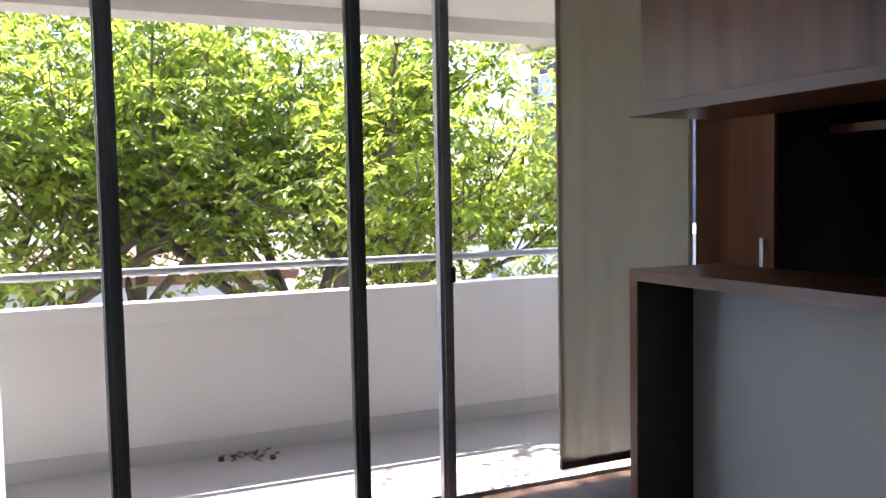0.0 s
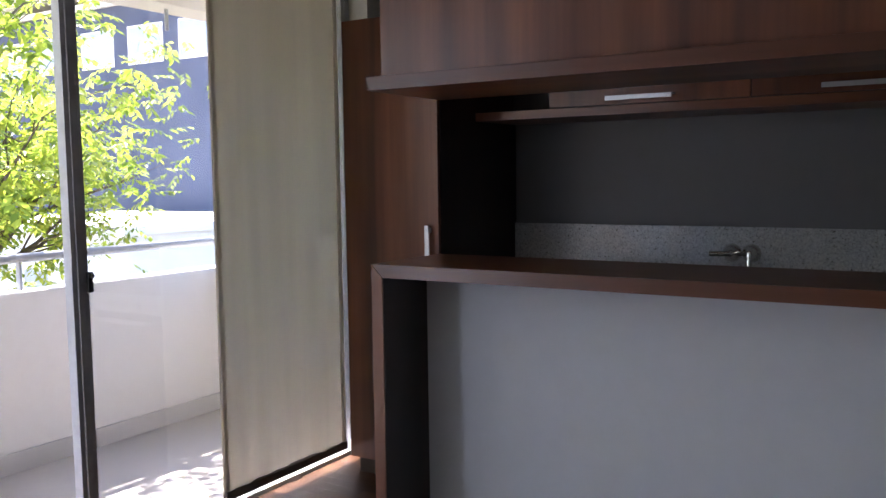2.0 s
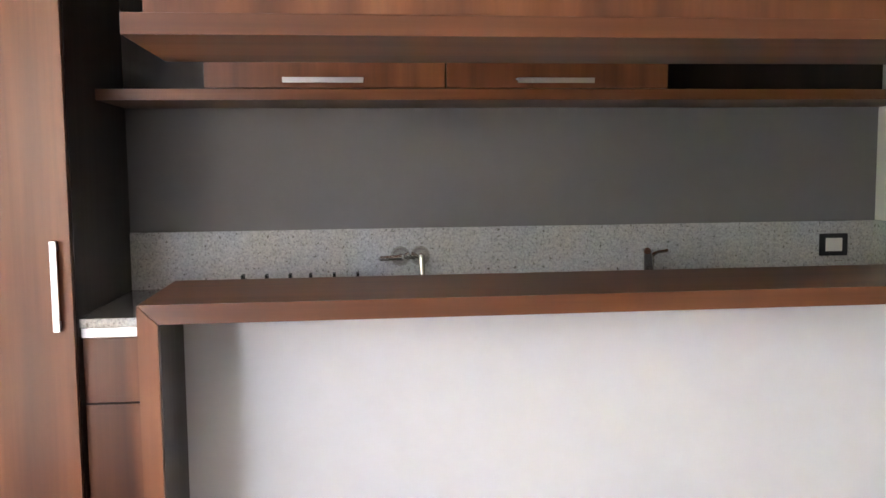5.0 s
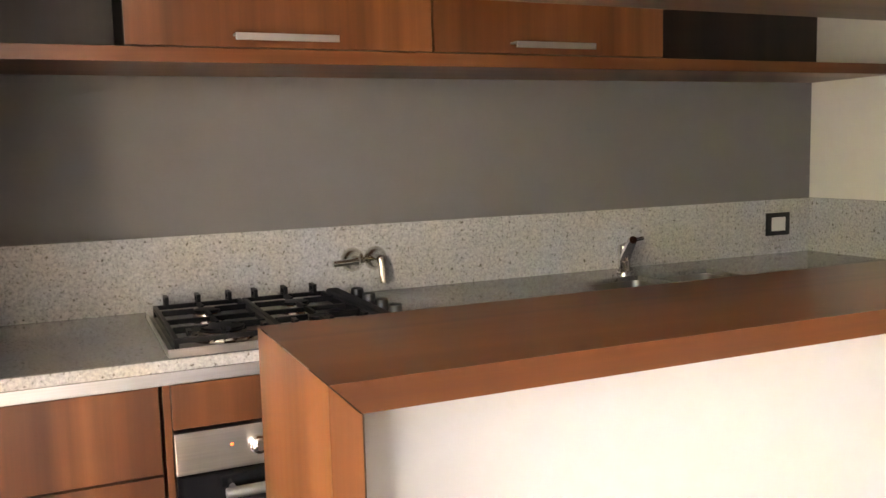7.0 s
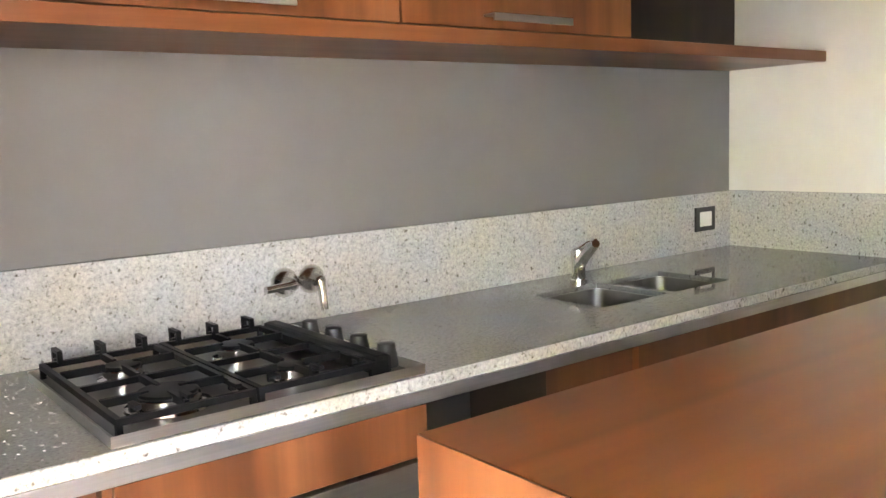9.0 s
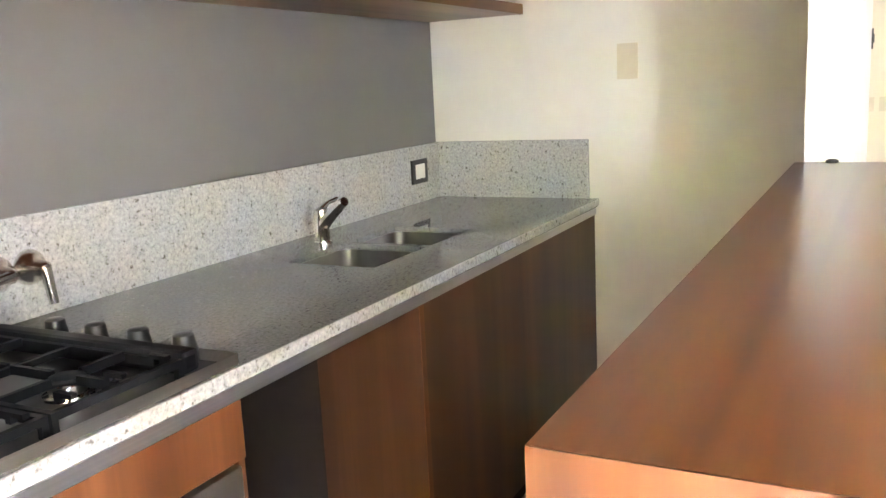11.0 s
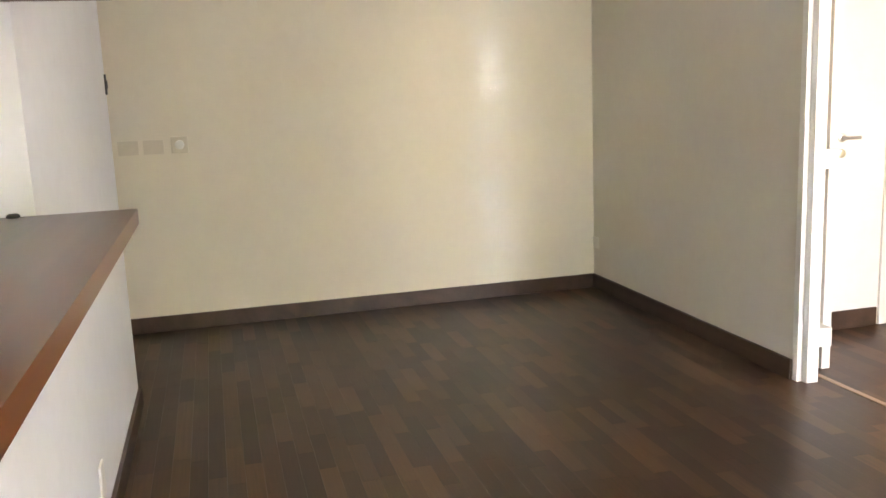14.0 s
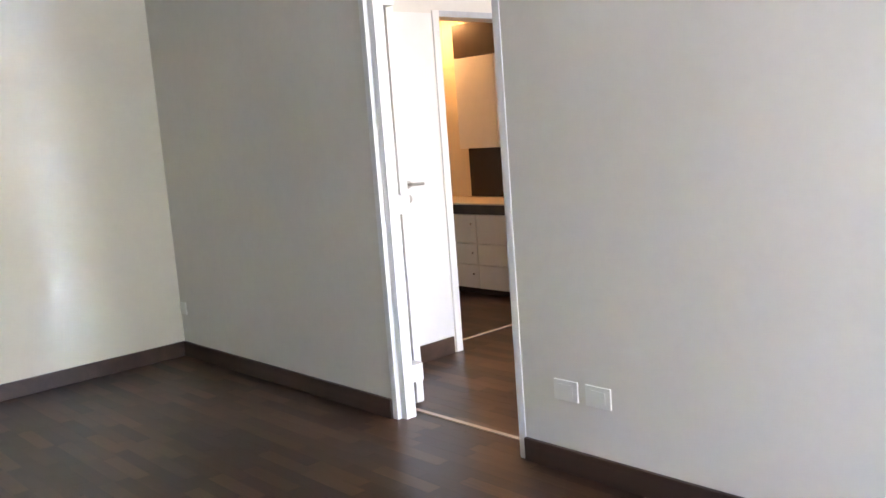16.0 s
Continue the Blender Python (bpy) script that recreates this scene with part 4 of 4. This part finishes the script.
solo("dry_leaves", bm, DRY, "small heap of dry leaves on the balcony floor", "leaves", "stuff")
for x, y in ((-2.22, -0.96), (-2.13, -0.71)):
    bm = bmesh.new()
    bmesh.ops.create_icosphere(bm, subdivisions=2, radius=0.016)
    for v in bm.verts:
        v.co = Vector((x, y, -0.002)) + v.co * (1 + 0.35 * noise.noise(v.co * 70))
        v.co.z = max(v.co.z, -0.012)
    solo("seed_pod", bm, DRY, "small brown seed pod on the balcony floor", "seed pod", smooth=True)

# ---- outside ----
GROUND_Z = -3.6
GRASSY = plain("dusty_verge", (0.22, 0.20, 0.13), 0.95, 0.5, 1.5)
ASPHALT = plain("asphalt", (0.07, 0.07, 0.072), 0.9, 0.3, 3.0)
ROOF = plain("clay_roof", (0.30, 0.13, 0.08), 0.8, 0.3, 6.0)
SLATE = plaster("blue_grey_facade", (0.10, 0.115, 0.16), 0.8, 0.12)
HOUSE_W = plaster("white_house_render", (0.78, 0.77, 0.74), 0.85, 0.08)
PANE_DARK = plain("far_window_glass", (0.35, 0.40, 0.45), 0.08, 0.1)

structure("ground", boxes((-900, 600, -900, 900, GROUND_Z - 1.0, GROUND_Z)), GRASSY, "dusty ground with dry grass", "ground")
structure("road", boxes((-18, -11, -300, 300, GROUND_Z + 0.004, GROUND_Z + 0.03)), ASPHALT, "grey asphalt street", "road")
structure("kerb", boxes((-11, -10.8, -300, 300, GROUND_Z, GROUND_Z + 0.14), bevel=0.02), CONCRETE, "pale concrete kerb", "kerb")
structure("house_wall_below", boxes((-1.22, 6.6, -6.2, 2.0, GROUND_Z, -0.125)), STUCCO, "white rendered wall of the storey below", "wall")


def limb(bm, start, direction, length, r0, rng, tips, depth):
    """A crooked tapering limb that forks; its ends are collected in tips."""
    pts, rad = [Vector(start)], [r0]
    d = Vector(direction).normalized()
    n = 6
    for k in range(n):
        d = (d + Vector((rng.uniform(-1, 1), rng.uniform(-1, 1), rng.uniform(-0.6, 0.8))) * 0.16).normalized()
        pts.append(pts[-1] + d * length / n)
        rad.append(r0 * (1 - 0.6 * (k + 1) / n))
        if depth <= 1:
            tips.append(pts[-1].copy())
    tube(bm, pts, rad, 7 if depth > 1 else 5)
    if depth > 0:
        for k in (2, 3, 4, 5, 6):
            side = Vector((rng.uniform(-1, 1), rng.uniform(-1, 1), rng.uniform(-0.25, 0.7)))
            limb(bm, pts[k], d * 0.6 + side, length * rng.uniform(0.5, 0.75), rad[k] * 0.62, rng, tips, depth - 1)


def leaf_mesh(tips, per_tip, spread, rng):
    """Drooping sprays of slender leaves round the twig ends."""
    verts, faces = [], []
    for p in tips:
        for s in range(per_tip):
            c = p + Vector((rng.gauss(0, spread), rng.gauss(0, spread), rng.gauss(0, spread * 0.8)))
            az = rng.uniform(0, 2 * math.pi)
            stem = Vector((math.cos(az), math.sin(az), rng.uniform(-0.9, 0.25))).normalized()
            side = stem.cross(Vector((0, 0, 1))).normalized()
            nrm = side.cross(stem)
            for k in range(7):
                o = c + stem * (0.035 * k)
                sg = 1 if k % 2 else -1
                d = (stem * 0.7 + side * sg * rng.uniform(0.6, 1.1) + nrm * rng.uniform(-0.5, 0.2)).normalized()
                ln, w = rng.uniform(0.08, 0.13), rng.uniform(0.02, 0.032)
                wv = d.cross(nrm + side * rng.uniform(-0.6, 0.6)).normalized() * w
                i = len(verts)
                dr = Vector((0, 0, -0.02))
                verts += [tuple(o), tuple(o + d * ln * 0.5 + wv), tuple(o + d * ln + dr), tuple(o + d * ln * 0.5 - wv)]
                faces += [(i, i + 1, i + 2, i + 3)]
    return verts, faces


def tree(at, trunk_h, dirs, reach, per_tip, spread, seed, label):
    rng = random.Random(seed)
    t = thing("tree", at, label, "tree", "street trees")
    bm = bmesh.new()
    a = Vector(at)
    pts = [a, a + Vector((0.05, 0.02, trunk_h * 0.5)), a + Vector((0.0, 0.1, trunk_h))]
    tube(bm, pts, [0.17, 0.14, 0.12], 12)
    tips = []
    for d in dirs:
        limb(bm, pts[-1] - Vector((0, 0, rng.uniform(0, 0.5))), d, reach * rng.uniform(0.85, 1.1), 0.075, rng, tips, 2)
    part("trunk", bm, BARK, t, smooth=True)
    v, f = leaf_mesh(tips, per_tip, spread, rng)
    me = bpy.data.meshes.new("crown")
    off = Vector(at)
    me.from_pydata([tuple(Vector(p) - off) for p in v], [], f)
    me.materials.append(LEAF)
    ob = new("crown", me)
    ob.parent = t
    tagged(ob, "bright green slender leaves", "", "", "stuff")
    return t


TREE_LABEL = "leafy street tree with slender bright green leaves"
tree((-6.4, 0.6, GROUND_Z), 3.5, [(-0.2, 0.7, 1.0), (0.3, -0.7, 1.1), (-0.5, -0.3, 1.3), (0.4, 0.35, 1.1), (0.1, 0.1, 1.5), (0.1, -1.0, 0.8), (0.0, 1.0, 0.9)], 2.8, 3, 0.25, 3, TREE_LABEL)
tree((-7.2, -2.6, GROUND_Z), 3.5, [(-0.2, 0.8, 1.0), (0.4, -0.6, 1.0), (0.4, 0.7, 1.1), (0.1, 0.1, 1.5), (-0.4, 0.2, 1.2), (0.2, 0.9, 0.7)], 2.9, 3, 0.27, 8, TREE_LABEL)
tree((-9.2, 3.4, GROUND_Z), 3.1, [(0.1, 0.5, 1.0), (0.4, -0.7, 1.1), (-0.4, -0.5, 1.2), (0.5, 0.1, 1.1), (0.1, -1.0, 0.7)], 2.5, 3, 0.25, 21, TREE_LABEL)
tree((-10.2, -0.8, GROUND_Z), 3.6, [(0.1, 0.8, 1.0), (0.2, -0.8, 1.0), (-0.4, 0.3, 1.3), (0.3, 0.1, 1.4), (0.1, -0.4, 1.3)], 3.0, 3, 0.28, 33, TREE_LABEL)


def far_house(name, x0, x1, y0, y1, z1, material, label, windows, roof=None):
    t = thing(name, ((x0 + x1) / 2, (y0 + y1) / 2, GROUND_Z), label, "house")
    part("wall", boxes((x0, x1, y0, y1, GROUND_Z, z1)), material, t)
    part("roof", boxes((x0 - 0.3, x1 + 0.3, y0 - 0.3, y1 + 0.3, z1, z1 + 0.25)), roof or HOUSE_W, t)
    for face, a, z, w, h in windows:
        if face == 'y':
            fr = part("window", boxes((a, a + w, y0 - 0.05, y0 + 0.02, z, z + h), bevel=0.01), HOUSE_W, t)
            part("pane", boxes((a + 0.1, a + w - 0.1, y0 - 0.07, y0 - 0.052, z + 0.1, z + h - 0.1)), PANE_DARK, fr)
        else:
            fr = part("window", boxes((x1 - 0.02, x1 + 0.05, a, a + w, z, z + h), bevel=0.01), HOUSE_W, t)
            part("pane", boxes((x1 + 0.052, x1 + 0.07, a + 0.1, a + w - 0.1, z + 0.1, z + h - 0.1)), PANE_DARK, fr)
    return t


apt = far_house("apartment_building", -42, -24, 24, 40, 9.2, SLATE, "tall blue-grey apartment building with a pale top canopy",
                [('y', -41 + 3.3 * k, 6.5, 2.3, 1.7) for k in range(5)] + [('x', 24.8 + 3.6 * k, 6.5, 2.4, 1.7) for k in range(4)]
                + [('x', 25.6 + 3.6 * k, 1.6, 1.3, 0.5) for k in range(4)])
canopy = bmesh.new()
v = box(canopy, -43, -21.5, 22.0, 41, 9.7, 10.0)
for k in (1, 2, 5, 6):
    v[k].co.z += 0.9
part("canopy", canopy, HOUSE_W, apt, "pale projecting canopy")
ledge = part("balcony", boxes((-24.0, -22.9, 24, 40, 5.2, 5.4), bevel=0.03), SLATE, apt, "blue-grey balcony slab")
part("rail", boxes((-23.0, -22.94, 24, 40, 6.3, 6.38)), HOUSE_W, ledge)
for k in range(20):
    part("bar", boxes((-22.99, -22.95, 24.2 + 0.8 * k, 24.32 + 0.8 * k, 5.4, 6.3)), HOUSE_W, ledge)
part("chimney", boxes((-30, -29.2, 26, 26.8, 9.45, 11.6), bevel=0.03), PLINTH, apt, "grey chimney")
far_house("white_house", -30, -19, 14, 22, -0.2, HOUSE_W, "low white rendered house across the street", [('y', -28, -2.4, 1.4, 1.1), ('y', -24, -2.4, 1.4, 1.1), ('x', 16, -2.4, 1.4, 1.1)])
far_house("row_house", -34, -21, -14, 4, -0.8, HOUSE_W, "low white house behind the trees", [('x', -12 + 4 * k, -2.7, 1.6, 1.2) for k in range(4)], ROOF)
far_house("row_house", -36, -22, -34, -18, 0.0, HOUSE_W, "low white house behind the trees", [('x', -32 + 4 * k, -2.7, 1.6, 1.2) for k in range(3)], ROOF)
fence = thing("fence", (-18.8, 10, GROUND_Z), "white street fence of upright bars", "fence")
for z in (0.35, 1.35):
    part("rail", boxes((-18.82, -18.78, 2, 22, GROUND_Z + z, GROUND_Z + z + 0.06)), HOUSE_W, fence)
for k in range(60):
    y = 2 + 0.335 * k
    part("bar", boxes((-18.775, -18.74, y, y + 0.09, GROUND_Z, GROUND_Z + 1.5)), HOUSE_W, fence)

# ---- parquet strips ----
STRIP_W, STRIP_L, GAP = 0.066, 0.34, 0.0001


def strip_verts(x0, x1, y0, y1):
    e = 0.0002
    z0, z1 = -0.012, 0.0
    return [(x0, y0, z0), (x1, y0, z0), (x1, y1, z0), (x0, y1, z0), (x0 + e, y0 + e, z1), (x1 - e, y0 + e, z1), (x1 - e, y1 - e, z1), (x0 + e, y1 - e, z1)]


STRIP_F = [(4, 5, 6, 7), (0, 1, 5, 4), (1, 2, 6, 5), (2, 3, 7, 6), (3, 0, 4, 7)]
strip_me = bpy.data.meshes.new("strip")
strip_me.from_pydata(strip_verts(0, STRIP_L - GAP, 0, STRIP_W - GAP), [], STRIP_F)
strip_me.materials.append(PARQUET)
far_v, far_f = [], []
srng = random.Random(11)
near = []
y = -5.88
while y < NORTH:
    x = -1.10 - srng.uniform(0, STRIP_L)
    while x < 6.42:
        x0, x1 = max(x, -1.10), min(x + STRIP_L, 6.42)
        if x1 - x0 > 0.02:
            full = x1 - x0 > STRIP_L - 1e-6
            if full and 2.0 < x < 4.8 and -2.75 < y < -0.1:
                near.append((x0, y))
            else:
                i = len(far_v)
                far_v += strip_verts(x0, x1 - GAP, y, min(y + STRIP_W, NORTH) - GAP)
                far_f += [tuple(i + k for k in f) for f in STRIP_F]
        x += STRIP_L
    y += STRIP_W
for x0, y0 in near[300:]:
    i = len(far_v)
    far_v += strip_verts(x0, x0 + STRIP_L - GAP, y0, y0 + STRIP_W - GAP)
    far_f += [tuple(i + k for k in f) for f in STRIP_F]
for x0, y0 in near[:300]:
    ob = new("strip", strip_me)
    ob.location = (x0, y0, 0)
    ob.parent = subfloor
rest = bpy.data.meshes.new("strips")
rest.from_pydata(far_v, [], far_f)
rest.materials.append(PARQUET)
ob = new("strips", rest)
ob.parent = subfloor
tagged(ob, "", "", "", "stuff")
